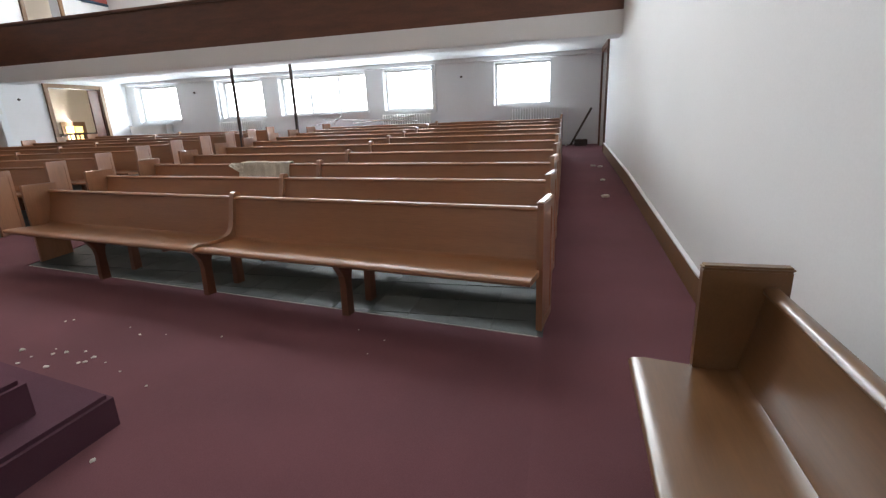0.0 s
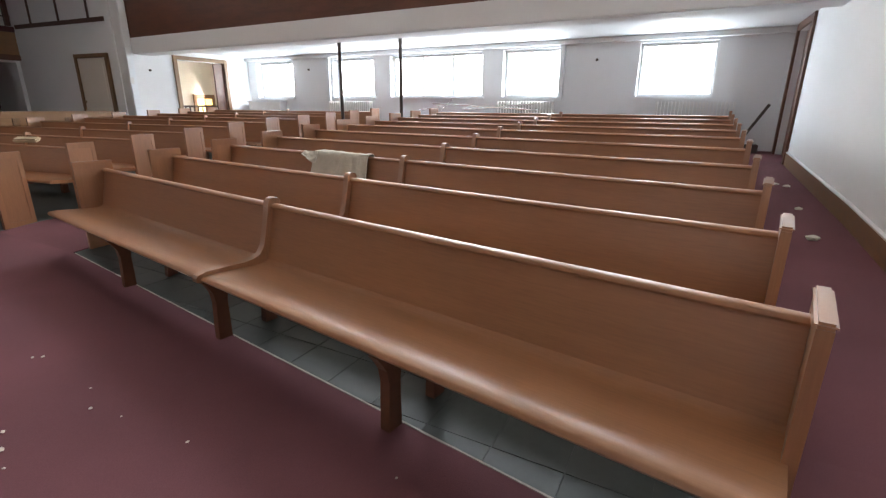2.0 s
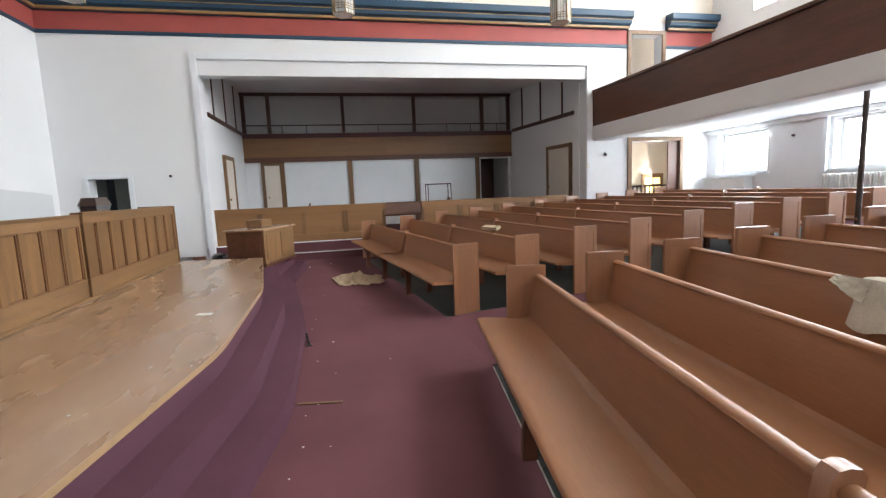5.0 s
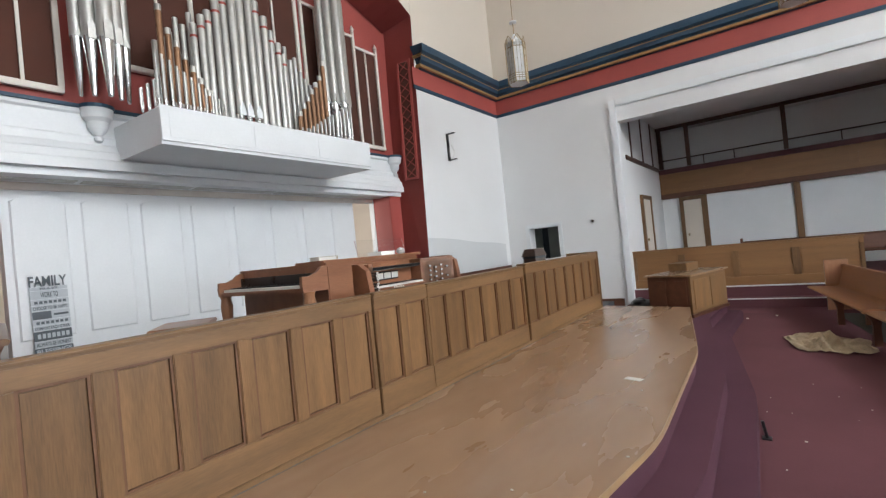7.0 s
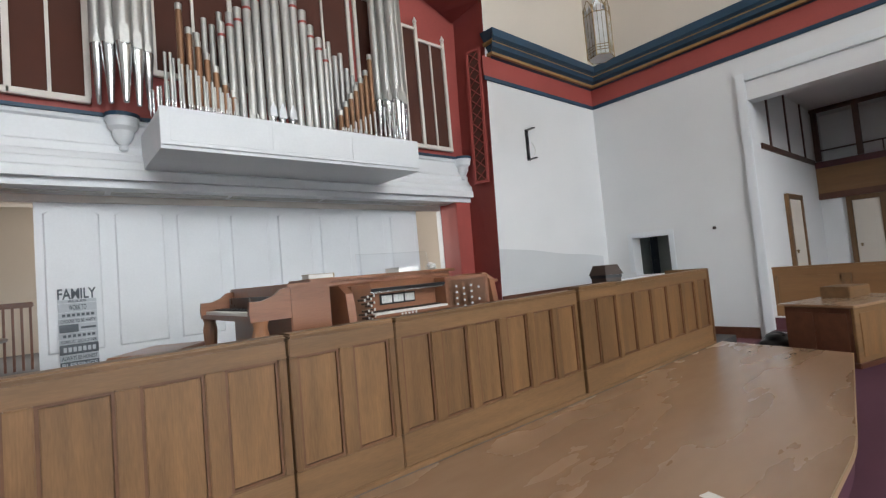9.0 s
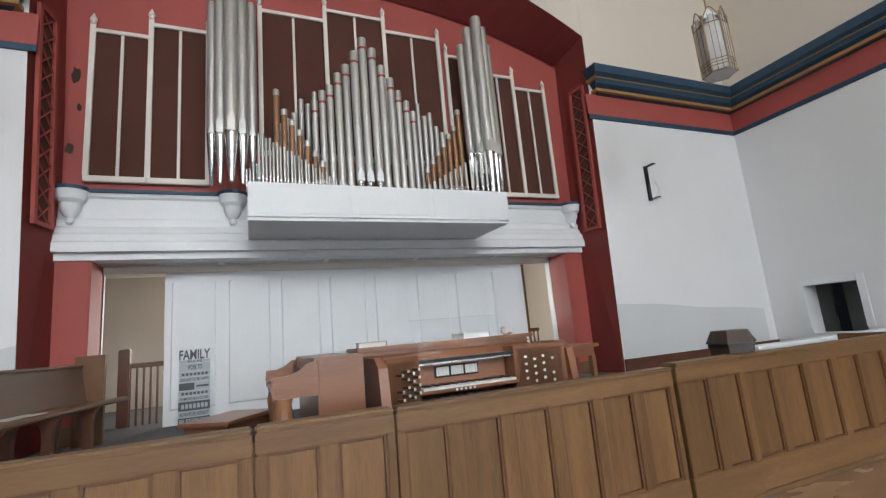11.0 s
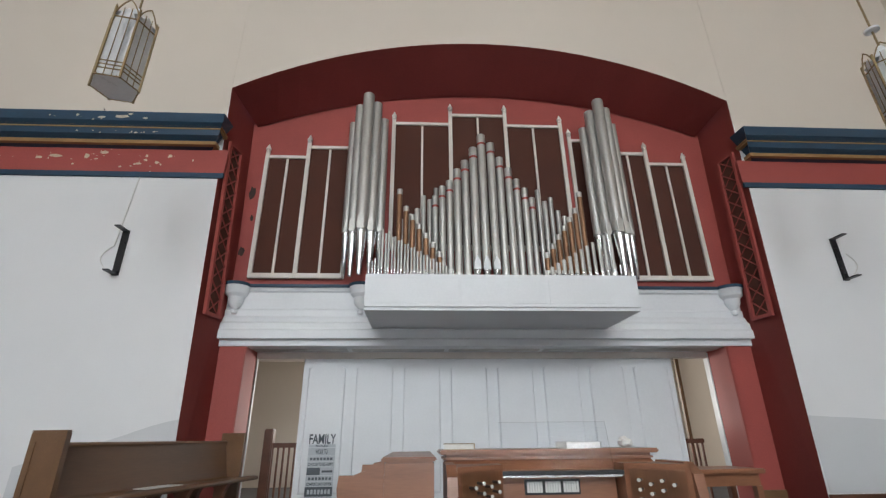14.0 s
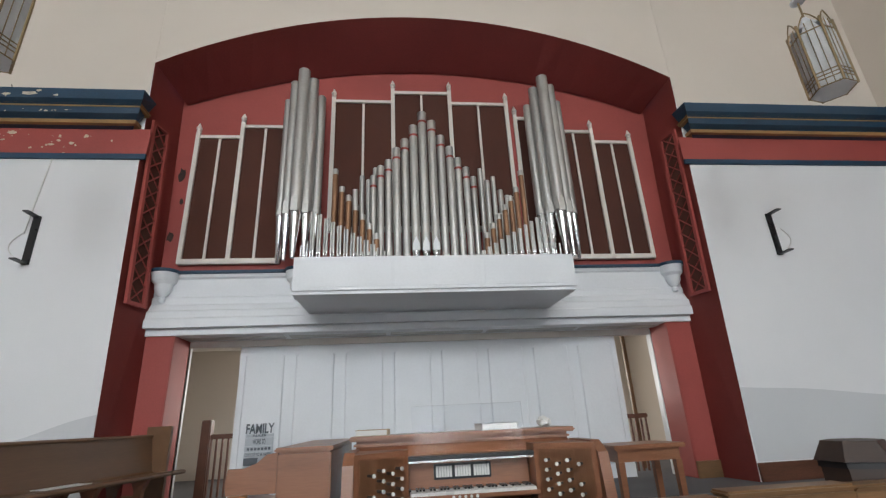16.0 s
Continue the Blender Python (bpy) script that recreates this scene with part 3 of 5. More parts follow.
def pipe(x, y, z, foot, body, r, material, band=False, cap=True, bright=False):
    """An organ pipe with a tapered foot, a mouth and a capped body."""
    ob = thing("organ_pipe", "copper coloured organ pipe" if material is COPPER else "grey metal organ pipe with a red band" if band else "grey metal organ pipe", "organ pipe",
               pose(x, y, z), "organ pipes")
    part("foot", lathe([(r * 0.22, 0), (r * 0.35, 0.01), (r * 0.98, foot)], 12), TIN, ob, smooth=True)
    part("body", lathe([(r, foot), (r, foot + body), (r * 0.9, foot + body)], 12), material, ob, smooth=True)
    if r > 0.06 and not bright and foot > 0.4:
        part("mouth", prism([(-r * 0.5, foot - 0.03), (r * 0.5, foot - 0.03), (r * 0.5, foot + r * 1.7), (r * 0.28, foot + r * 2.1), (-r * 0.28, foot + r * 2.1), (-r * 0.5, foot + r * 1.7)], "y", r * 0.6, r * 1.14), STEEL, ob, "shiny mouth plate")
    elif bright:
        foot += 0.03
        part("mouth", prism([(-r * 0.8, foot - 0.06), (r * 0.8, foot - 0.06), (r * 0.7, foot + r * 0.6), (0, foot + r * 2.2), (-r * 0.7, foot + r * 0.6)], "y", r * 0.75, r * 1.08), GLOSS_WHITE, ob, "bright pointed mouth")
    else:
        part("mouth", prism([(-r * 0.5, foot), (r * 0.5, foot), (r * 0.4, foot + r * 1.2), (-r * 0.4, foot + r * 1.2)], "y", r * 0.8, r * 1.05), STEEL, ob)
    if r > 0.026 and cap:
        part("cap", lathe([(r * 1.06, foot + body - r * 2.0), (r * 1.06, foot + body + 0.004), (r * 0.9, foot + body + 0.01)], 12), STEEL, ob, smooth=True)
    if band:
        part("band", lathe([(r * 1.08, foot + body - 0.165), (r * 1.08, foot + body - 0.135)], 12), RED, ob, "red band")
    return ob


# two clusters of tall pipes
for c, base in ((-4.53, 3.60), (-7.90, 3.60)):
    for dx, dy, h, r in ((-0.225, 0.02, 2.42, 0.060), (-0.12, 0.10, 2.64, 0.071), (0.0, 0.16, 2.75, 0.080), (0.12, 0.08, 2.60, 0.070), (0.215, 0.0, 2.36, 0.058)):
        pipe(c + dx, -3.66 + dy, base, 0.62, h - 0.62, r, STEEL, cap=False)
# middle pipes, rising to the centre and falling faster on one side
fall = {1: [5.65, 5.50, 5.31, 5.13, 4.97, 4.82, 4.69], -1: [5.65, 5.42, 5.25, 5.10, 4.93, 4.83, 4.70]}
for i in range(-6, 7):
    k = abs(i)
    x = XC + 0.07 - math.copysign(0.126 * k - 0.003 * k * k, i)
    foot = 0.30 if k < 2 else 0.16
    pipe(x, -3.5 + 0.02 * (k % 2), 3.39, foot, fall[1 if i >= 0 else -1][k] - 3.39 - foot, 0.058 - 0.003 * k, STEEL, band=True, bright=k < 2)
for s in (-1, 1):
    for k in range(6):
        pipe(XC + s * (0.70 + 0.085 * k), -3.62, 3.39, 0.2, (1.3, 1.12, 1.18, 0.98, 0.9, 0.82)[k], 0.032 + 0.004 * (k % 2), STEEL, cap=False)
    for k in range(7):
        pipe(XC + s * (1.18 - 0.085 * k), -3.36, 3.39, 0.18, 1.02 - 0.125 * k + (0.12 if k == 0 else 0), 0.034, COPPER, cap=True)
    for k in range(26):
        pipe(XC + s * (0.46 + 0.037 * k), -3.02 - 0.06 * (k % 2), 3.37, 0.05 + 0.004 * k, 0.03 + 0.0185 * k, 0.014, STEEL, cap=False)
    for k in range(7):
        pipe(XC + s * (1.30 + 0.035 * k), -3.2 - 0.05 * (k % 2), 3.38, 0.1, 0.34 - 0.03 * k, 0.014, TIN, cap=False)

# bands and cornice along the walls
CORN = [(0.0, 5.285), (0.10, 5.305), (0.12, 5.365), (0.2, 5.395), (0.22, 5.485), (0.30, 5.525), (0.30, 5.665), (0.0, 5.685)]


def trim_run(axis, plane, sgn, a, b, ends=(0, 0)):
    """Red band, blue line and blue and gold cornice on one wall."""
    c = thing("wall_cornice", "blue and gold cornice over a red painted band", "cornice", kind="structure")
    if axis == "x":
        box = lambda d, z0, z1: block(a, min(plane, plane + sgn * d), z0, b, max(plane, plane + sgn * d), z1)
        pr = lambda pts: prism([(plane + sgn * d, z) for d, z in pts], "x", a, b)
    else:
        box = lambda d, z0, z1: block(min(plane, plane + sgn * d), a, z0, max(plane, plane + sgn * d), b, z1)
        pr = lambda pts: prism([(plane + sgn * d, z) for d, z in pts], "y", a, b)
    part("red_band", box(0.012, 4.935, 5.295), RED, c, "red painted band")
    part("blue_line", box(0.03, 4.865, 4.935), BLUE, c, "blue painted strip")
    def returned(bm, d=None):
        """Step the free end back with the depth of the moulding."""
        for v in bm.verts:
            depth = d if d else (v.co.y - plane if v.co.z < 5.565 else 0.30)
            if ends[0] and abs(v.co.x - a) < 1e-4:
                v.co.x += 0.75 * (0.30 - depth)
            if ends[1] and abs(v.co.x - b) < 1e-4:
                v.co.x -= 0.75 * (0.30 - depth)
        return bm

    part("cornice", returned(pr(CORN)), BLUE, c, "blue painted cornice")
    part("gold_line", returned(box(0.13, 5.3, 5.35), 0.13), GOLD, c, "gold painted line")
    part("gold_line", returned(box(0.226, 5.47, 5.49), 0.226), GOLD, c, "gold painted line")
    part("gold_line", returned(box(0.245, 5.497, 5.51), 0.245), GOLD, c, "gold painted line")


trim_run("x", YO, 1, XL, AX0 + 0.12, (0, 1))
trim_run("x", YO, 1, AX1 - 0.12, XR + 0.35, (1, 0))
trim_run("y", XL, 1, YO, 9.7)
trim_run("y", XL, 1, 10.8, YW)

# ---- gallery ----
gal = thing("gallery", "gallery with a dark oak front over the rear pews", "gallery", kind="structure")
part("front_panel", block(XL, BAL_Y, BAL_B, XR + 0.1, BAL_Y + 0.08, BAL_T - 0.06), DARK_OAK, gal, "dark oak gallery front")
part("cap", block(XL, BAL_Y - 0.05, BAL_T - 0.06, XR + 0.1, BAL_Y + 0.12, BAL_T, 0.01), DARK_OAK, gal)
part("beam", block(XL, BAL_Y - 0.02, 2.55, XR + 0.1, BAL_Y + 0.5, BAL_B, 0.02), WHITE, gal, "white plaster beam")
part("deck", block(XL, BAL_Y + 0.5, 2.74, XR + 0.1, YW, BAL_B), WHITE, gal, "white plaster underside")

# ---- side hall beyond the wide opening ----
SPLAY = Matrix.Translation((-17.5, 8.14, 0)) @ pose(0, 0, 0, 0, 0, 5.2) @ Matrix.Translation((17.5, -8.14, 0))     # one side wall opens towards the main room
HB, HY0, HY1, HT, HF = -17.5, -0.52, 8.14, 4.60, 0.38      # back, sides, ceiling, floor
tagged(obj("hall_floor", block(HB - 1.5, HY0 - 0.2, 0.0, XL - 0.03, HY1 + 0.9, HF), CARPET), "burgundy carpeted floor of the side hall", "floor", kind="structure")
tagged(obj("hall_nosing", block(XL - 0.05, HY0, HF - 0.012, XL - 0.01, HY1 + 0.4, HF + 0.012, 0.004), GLOSS_WHITE), "white worn step edge", "trim", kind="structure")
tagged(obj("hall_step", block(XL - 0.03, HY0, 0.0, XL + 0.32, 3.3, 0.17, 0.01), CARPET), "carpeted step into the side hall", "step", kind="structure")
tagged(obj("hall_nosing", block(XL + 0.29, HY0, 0.165, XL + 0.33, 3.3, 0.182, 0.004), GLOSS_WHITE), "white worn step edge", "trim", kind="structure")
wall("hall_wall_back", "y", HB - 0.2, 0.2, HY0 - 0.2, HY1 + 0.2, HF, 2.6, [(0.0, 0.5, HF, 2.42), (7.05, 8.05, HF, 2.45)], WHITE, "white wall under the hall gallery")
tagged(obj("hall_wall_upper", block(HB - 1.1, HY0 - 0.2, 2.6, HB - 0.9, HY1 + 0.2, HT), WHITE), "white wall above the hall gallery", "wall", kind="structure")
# added full-height wall, mostly unseen, that keeps sky light out of the hall
tagged(obj("hall_passage", block(HB - 1.6, HY0 - 0.2, HF, HB - 1.5, HY1 + 0.2, HT), HALL_BROWN), "added brown wall closing the side hall off from the sky", "wall", kind="structure")
tagged(obj("hall_wall_side", block(HB - 1.6, HY0 - 0.2, HF, XL - 0.3, HY0, HT), WHITE), "white side wall of the side hall", "wall", kind="structure")
tagged(obj("hall_wall_side", block(HB - 1.6, HY1, HF, XL - 0.28, HY1 + 0.3, HT), WHITE), "white side wall of the side hall", "wall", kind="structure").matrix_world = SPLAY
tagged(obj("hall_ceiling", block(HB - 1.6, HY0 - 0.2, HT, XL - 0.3, HY1 + 0.9, HT + 0.15), WHITE), "plain ceiling of the side hall", "ceiling", kind="structure")
ag = thing("hall_gallery", "small oak gallery at the back of the side hall", "gallery", kind="structure")
part("front_board", block(HB, HY0, 2.62, HB + 0.1, HY1, 3.22), OAK_CROSS, ag)
for i in range(4):
    a = HY0 + 0.15 + i * 2.12
    part("panel", block(HB + 0.1, a, 2.72, HB + 0.115, a + 1.95, 3.08, 0.005), OAK_CROSS, ag)
part("deck", block(HB - 1.0, HY0, 2.5, HB, HY1, 2.62), DARK_OAK, ag)
part("bottom_rail", block(HB, HY0, 2.50, HB + 0.14, HY1, 2.64, 0.01), DARK_OAK, ag)
part("cap", block(HB - 0.05, HY0, 3.22, HB + 0.14, HY1, 3.36, 0.01), MAROON, ag, "maroon padded cap")
part("hand_rail", rod((HB + 0.03, HY0, 3.62), (HB + 0.03, HY1, 3.62), 0.018), IRON, ag, "thin iron hand rail")
for y in (-0.45, 0.28, 2.52, 4.80, 7.12, 8.05):
    part("post", block(HB - 0.02, y - 0.05, 3.38, HB + 0.10, y + 0.05, HT - 0.005), HALL_BROWN, ag, "dark brown post")
    part("baluster", rod((HB + 0.03, y + 1.1 if y < 7 else y - 0.4, 3.38), (HB + 0.03, y + 1.1 if y < 7 else y - 0.4, 3.62), 0.012), IRON, ag)
part("head_rail", block(HB - 0.02, HY0, HT - 0.09, HB + 0.09, HY1, HT - 0.004), HALL_BROWN, ag, "dark brown head rail")
for i, (a, b) in enumerate(((0.62, 2.55), (2.75, 4.72), (4.92, 6.85))):
    tagged(obj("hall_panel", block(HB + 0.001, a, 0.95, HB + 0.03, b, 2.42, 0.01), GLOSS_WHITE), "smooth white panel under the gallery", "panel", kind="structure")
for y in (0.56, 2.65, 4.82, 6.92):
    tagged(obj("hall_post", block(HB, y - 0.07, HF, HB + 0.07, y + 0.07, 2.5, 0.006), OAK_UP), "brown wooden upright between panels", "post", kind="structure")
for a, b, y, s in ((-17.3, -13.6, HY0, 1), (-17.3, -13.6, HY1, -1)):
    tagged(obj("hall_band", block(a, min(y, y + 0.03 * s), 3.30, b, max(y, y + 0.03 * s), 3.40), HALL_BROWN), "dark brown wooden band", "trim", kind="structure").matrix_world = SPLAY if s < 0 else Matrix()
    for x in (-16.6, -15.4, -14.2):
        tagged(obj("hall_strip", block(x, min(y, y + 0.025 * s), 3.4, x + 0.06, max(y, y + 0.025 * s), HT - 0.002), HALL_BROWN), "dark brown wooden strip", "trim", kind="structure").matrix_world = SPLAY if s < 0 else Matrix()


def plain_door(name, m, w, h, material, label, casing):
    """A door leaf with two panels in a cased frame, local x along the wall, y out of it."""
    d = thing(name, label, "door", m, kind="structure")
    part("leaf", block(0, 0.005, 0, w, 0.045, h, 0.004), material, d)
    for z0, z1 in ((0.18, h * 0.45), (h * 0.52, h - 0.16)):
        part("panel", block(0.12, 0.045, z0, w - 0.12, 0.055, z1, 0.006), material, d)
    part("casing", block(-0.1, 0.002, 0, -0.004, 0.07, h + 0.1, 0.006), casing, d)
    part("casing", block(w + 0.004, 0.002, 0, w + 0.1, 0.07, h + 0.1, 0.006), casing, d)
    part("casing", block(-0.004, 0.002, h + 0.004, w + 0.004, 0.07, h + 0.1, 0.006), casing, d)
    part("door_handle", lathe([(0.02, 0), (0.012, 0.02), (0.028, 0.04), (0.03, 0.055), (0.01, 0.07)], 10, at=(w - 0.08, 0.08, 1.0)), BRASS, d, "brass knob")
    return d


plain_door("door_1", pose(-15.55, HY0, HF, 0, 0, 0), 0.85, 2.05, CREAM, "cream door in a brown casing in the side hall", OAK_UP)
plain_door("door_2", SPLAY @ pose(-13.78, HY1, HF, 0, 0, 180), 1.1, 2.1, CREAM, "cream door in a brown casing in the side hall", OAK_UP)
plain_door("door_3", pose(HB + 0.002, 0.48, HF, 0, 0, -90), 0.45, 2.02, CREAM, "narrow cream door under the hall gallery", OAK_UP)


def low_screen(y0, y1):
    s = thing("low_screen", "golden oak panelled low screen before the side hall", "screen", group="low screens")
    part("board", block(-13.36, y0, HF, -13.30, y1, 1.17), OAK_CROSS, s)
    part("cap", block(-13.39, y0 - 0.02, 1.17, -13.25, y1 + 0.02, 1.2, 0.008), OAK_CROSS, s)
    part("top_board", block(-13.30, y0, 1.06, -13.27, y1, 1.168, 0.004), OAK_CROSS, s)
    part("bottom_board", block(-13.30, y0, HF, -13.27, y1, 0.55, 0.004), OAK_CROSS, s)
    n = max(2, round((y1 - y0) / 0.95))
    for i in range(n + 1):
        y = y0 + (y1 - y0) * i / n
        part("stile", block(-13.30, max(y0, y - 0.06), 0.55, -13.272, min(y1, y + 0.06), 1.06, 0.004), OAK_UP, s)
    for i in range(n):
        a, b = y0 + (y1 - y0) * i / n, y0 + (y1 - y0) * (i + 1) / n
        part("panel", block(-13.30, a + 0.075, 0.565, -13.29, b - 0.075, 1.045, 0.004), OAK_CROSS, s)


low_screen(-0.5, 3.33)
low_screen(4.22, 8.1)

# frame of the wide opening
fr = thing("opening_frame", "white moulded frame round the wide opening", "trim", kind="structure")
part("jamb", block(XL, -0.64, 0.0, XL + 0.06, -0.5, 4.55, 0.01), GLOSS_WHITE, fr)
part("jamb", block(XL, 8.54, 0.0, XL + 0.06, 8.70, 4.55, 0.01), GLOSS_WHITE, fr)
part("head", block(XL, -0.5, 4.40, XL + 0.06, 8.54, 4.55, 0.01), GLOSS_WHITE, fr)


# ---- trim of the main room ----
def base(name, x0, y0, z0, x1, y1, z1, material=DARK_OAK):
    return tagged(obj(name, block(x0, y0, z0, x1, y1, z1, 0.006), material), "brown wooden baseboard", "baseboard", kind="structure")


bm = prism([(-3.0, 0.0), (3.45, 0.0), (7.0, ground(7.0)), (10.6, ground(10.6)), (10.6, ground(10.6) + 0.2), (7.0, ground(7.0) + 0.2), (3.45, 0.2), (-3.0, 0.2)], "x", XR - 0.03, XR)
tagged(obj("baseboard", bm, OAK_LONG), "brown wooden baseboard along the aisle", "baseboard", kind="structure").matrix_world = SKEW
# the bright highlight along the baseboard's top, modelled as a thin white strip
bm = prism([(-3.0, 0.2), (3.45, 0.2), (7.0, ground(7.0) + 0.2), (10.6, ground(10.6) + 0.2), (10.6, ground(10.6) + 0.215), (7.0, ground(7.0) + 0.215), (3.45, 0.215), (-3.0, 0.215)], "x", XR - 0.035, XR)
tagged(obj("baseboard_cap", bm, GLOSS_WHITE), "top edge of the baseboard with its highlight painted white", "baseboard", kind="structure").matrix_world = SKEW
base("baseboard", XL, YO, PLAT, XL + 0.03, -1.6, PLAT + 0.2)
base("baseboard", XL, -1.58, 0.0, XL + 0.03, -0.72, 0.2)
base("baseboard", XL, YO, LOFT, AX0 + 0.165, YO + 0.03, LOFT + 0.19)
base("baseboard", AX1 - 0.165, YO, LOFT, XR + 0.3, YO + 0.03, LOFT + 0.19)
base("baseboard", -9.74, -3.95, LOFT, -9.3, -3.93, LOFT + 0.19, OAK_LONG)
base("baseboard", -3.14, -3.95, LOFT, -2.72, -3.93, LOFT + 0.19, OAK_LONG)
# low white wall with a ledge beside the choir
for x0, x1 in ((XL, -9.9), (-1.95, XR + 0.3)):
    tagged(obj("choir_wall", block(x0, -1.72, 0.0, x1, -1.6, 1.22), WHITE), "low white wall beside the choir", "wall", kind="structure")
    tagged(obj("choir_ledge", block(x0, -1.76, 1.22, x1, -1.56, 1.26, 0.008), GLOSS_WHITE), "white wooden ledge", "trim", kind="structure")
# grey unpainted patches on the organ wall
GREYWALL = mat("old_grey_paint", (0.60, 0.61, 0.62), 0.75, var=0.03, scale=0.8, fine=90, bump=0.04)
for x0, x1, z0, z1 in ((-12.9, AX0 + 0.14, 1.66, 1.93), (AX1 - 0.14, -1.2, 1.93, 1.5)):
    top = [(x0 + (x1 - x0) * i / 12, z0 + (z1 - z0) * (i / 12) + 0.012 * math.sin(i * 0.9)) for i in range(13)]
    bm = prism([(x0, LOFT + 0.2)] + top + [(x1, LOFT + 0.2)], "y", YO, YO + 0.003)
    tagged(obj("old_paint_patch", bm, GREYWALL), "patch of older grey paint on the wall", "wall", kind="structure")

# lattice grilles in the jambs
for xa, xb, s in ((AX0, AX0 + 0.2, 1), (AX1, AX1 - 0.2, -1)):
    g = thing("lattice_grille", "narrow red lattice grille in the recess side", "grille")
    fr = lambda u: xa + (xb - xa) * (YO - u) / (YO - REC + 0.4)
    y0, y1, z0, z1 = -3.50, -3.74, 3.12, 5.45
    m = Matrix.Translation((fr(y0) + 0.0 * s, y0, 0)) @ Vector((fr(y1) - fr(y0), y1 - y0, 0)).to_track_quat("X", "Z").to_matrix().to_4x4()
    W = Vector((fr(y1) - fr(y0), y1 - y0)).length
    t = 0.035
    sy = 1 if (m.to_3x3() @ Vector((0, 1, 0))).x * s > 0 else -1
    bb = lambda x0, z0, x1, z1, d, into=None: block(x0, min(0.032 * sy, d * sy), z0, x1, max(0.032 * sy, d * sy), z1, into=into, m=m)
    part("backing", bb(0, z0, W, z1, 0.036), CLOTH, g, "dark backing")
    for q in ((-0.03, z0 - 0.03, 0.012, z1 + 0.03), (W - 0.012, z0 - 0.03, W + 0.03, z1 + 0.03), (0.012, z0 - 0.03, W - 0.012, z0 + 0.012), (0.012, z1 - 0.012, W - 0.012, z1 + 0.03)):
        part("frame", bb(q[0], q[1], q[2], q[3], 0.07), RED, g)
    n = 11
    for i in range(n):
        a, b = z0 + (z1 - z0) * i / n, z0 + (z1 - z0) * (i + 1) / n
        for p, q in (((0.01, a), (W - 0.01, b)), ((W - 0.01, a), (0.01, b))):
            part("lath", rod(m @ Vector((p[0], 0.05 * sy, p[1])), m @ Vector((q[0], 0.05 * sy, q[1])), 0.010, 4), DARK_RED, g)
    for piece in g.children:      # the grille leans with the jamb
        for v in piece.data.vertices:
            v.co.x += s * 0.85 * TAPER * (SPRING - v.co.z) / (SPRING - LOFT)

# corbels under the entablature
for x in (-9.52, -7.9, -4.53, -2.93):
    c = thing("corbel", "white turned corbel under the pipes", "corbel", group="corbels")
    part("bracket", lathe([(0.015, 3.20), (0.04, 3.215), (0.045, 3.25), (0.03, 3.27), (0.07, 3.31), (0.095, 3.36), (0.1, 3.42), (0.14, 3.46), (0.15, 3.52), (0.16, 3.56)], 16, at=(x, -3.93, 0)), GLOSS_WHITE, c, smooth=True)
    part("blue_top", lathe([(0.17, 3.56), (0.17, 3.60), (0.15, 3.602)], 16, at=(x, -3.93, 0)), BLUE, c, "blue painted top")

# brackets left on the wall, with a cable
for x, s in ((-1.70, 1), (-10.72, -1)):
    b = thing("wall_bracket", "empty dark metal speaker bracket on the wall", "bracket", group="speaker brackets")
    part("plate", block(x - 0.04, YO + 0.002, 3.53, x + 0.04, YO + 0.022, 4.11, 0.003), BLACK, b)
    part("arm", block(x - 0.035, YO + 0.022, 4.09, x + 0.035, YO + 0.2, 4.105, 0.003), BLACK, b)
    part("arm", block(x - 0.035, YO + 0.022, 3.535, x + 0.035, YO + 0.2, 3.55, 0.003), BLACK, b)
    for i in range(6):
        a0, a1 = math.pi * i / 6, math.pi * (i + 1) / 6
        part("cable", rod((x + s * (0.12 + 0.1 * math.sin(a0)), YO + 0.01, 3.6 + 0.3 * i / 6), (x + s * (0.12 + 0.1 * math.sin(a1)), YO + 0.01, 3.6 + 0.3 * (i + 1) / 6), 0.006, 5), PAPER, b, "white cable")
    if s == 1:
        part("conduit", rod((x + 0.1, YO + 0.01, 3.9), (x + 0.02, YO + 0.01, 4.88), 0.008, 5), PAPER, b, "white cable")

# flaking paint on the band
FLAKE = mat("bare_plaster", (0.62, 0.55, 0.42), 0.9, var=0.15, scale=20, fine=80)
rnd = random.Random(4)


def blotch(x, y, z, w, h, n=11, axis="y", d=0.003, into=None):
    pts = []
    for i in range(n):
        a = 2 * math.pi * i / n
        r = 0.55 + 0.45 * rnd.random()
        pts.append((x + w * r * math.cos(a), z + h * r * math.sin(a)))
    return prism(pts, "y", y, y + d)


for x, z, w, h in ((-0.55, 5.165, 0.11, 0.03), (-0.35, 5.135, 0.05, 0.025), (-0.95, 5.165, 0.035, 0.05), (-1.15, 5.225, 0.06, 0.03), (-1.7, 5.185, 0.02, 0.03), (-1.62, 5.065, 0.05, 0.02), (-2.0, 5.185, 0.04, 0.03), (-1.85, 5.085, 0.03, 0.025), (-0.8, 5.045, 0.02, 0.02), (-1.4, 5.015, 0.03, 0.015), (-2.3, 5.125, 0.015, 0.02)):
    tagged(obj("paint_flake", blotch(x, YO + 0.012, z, w, h), FLAKE), "patch of flaked paint showing plaster", "paint flake", group="paint flakes")
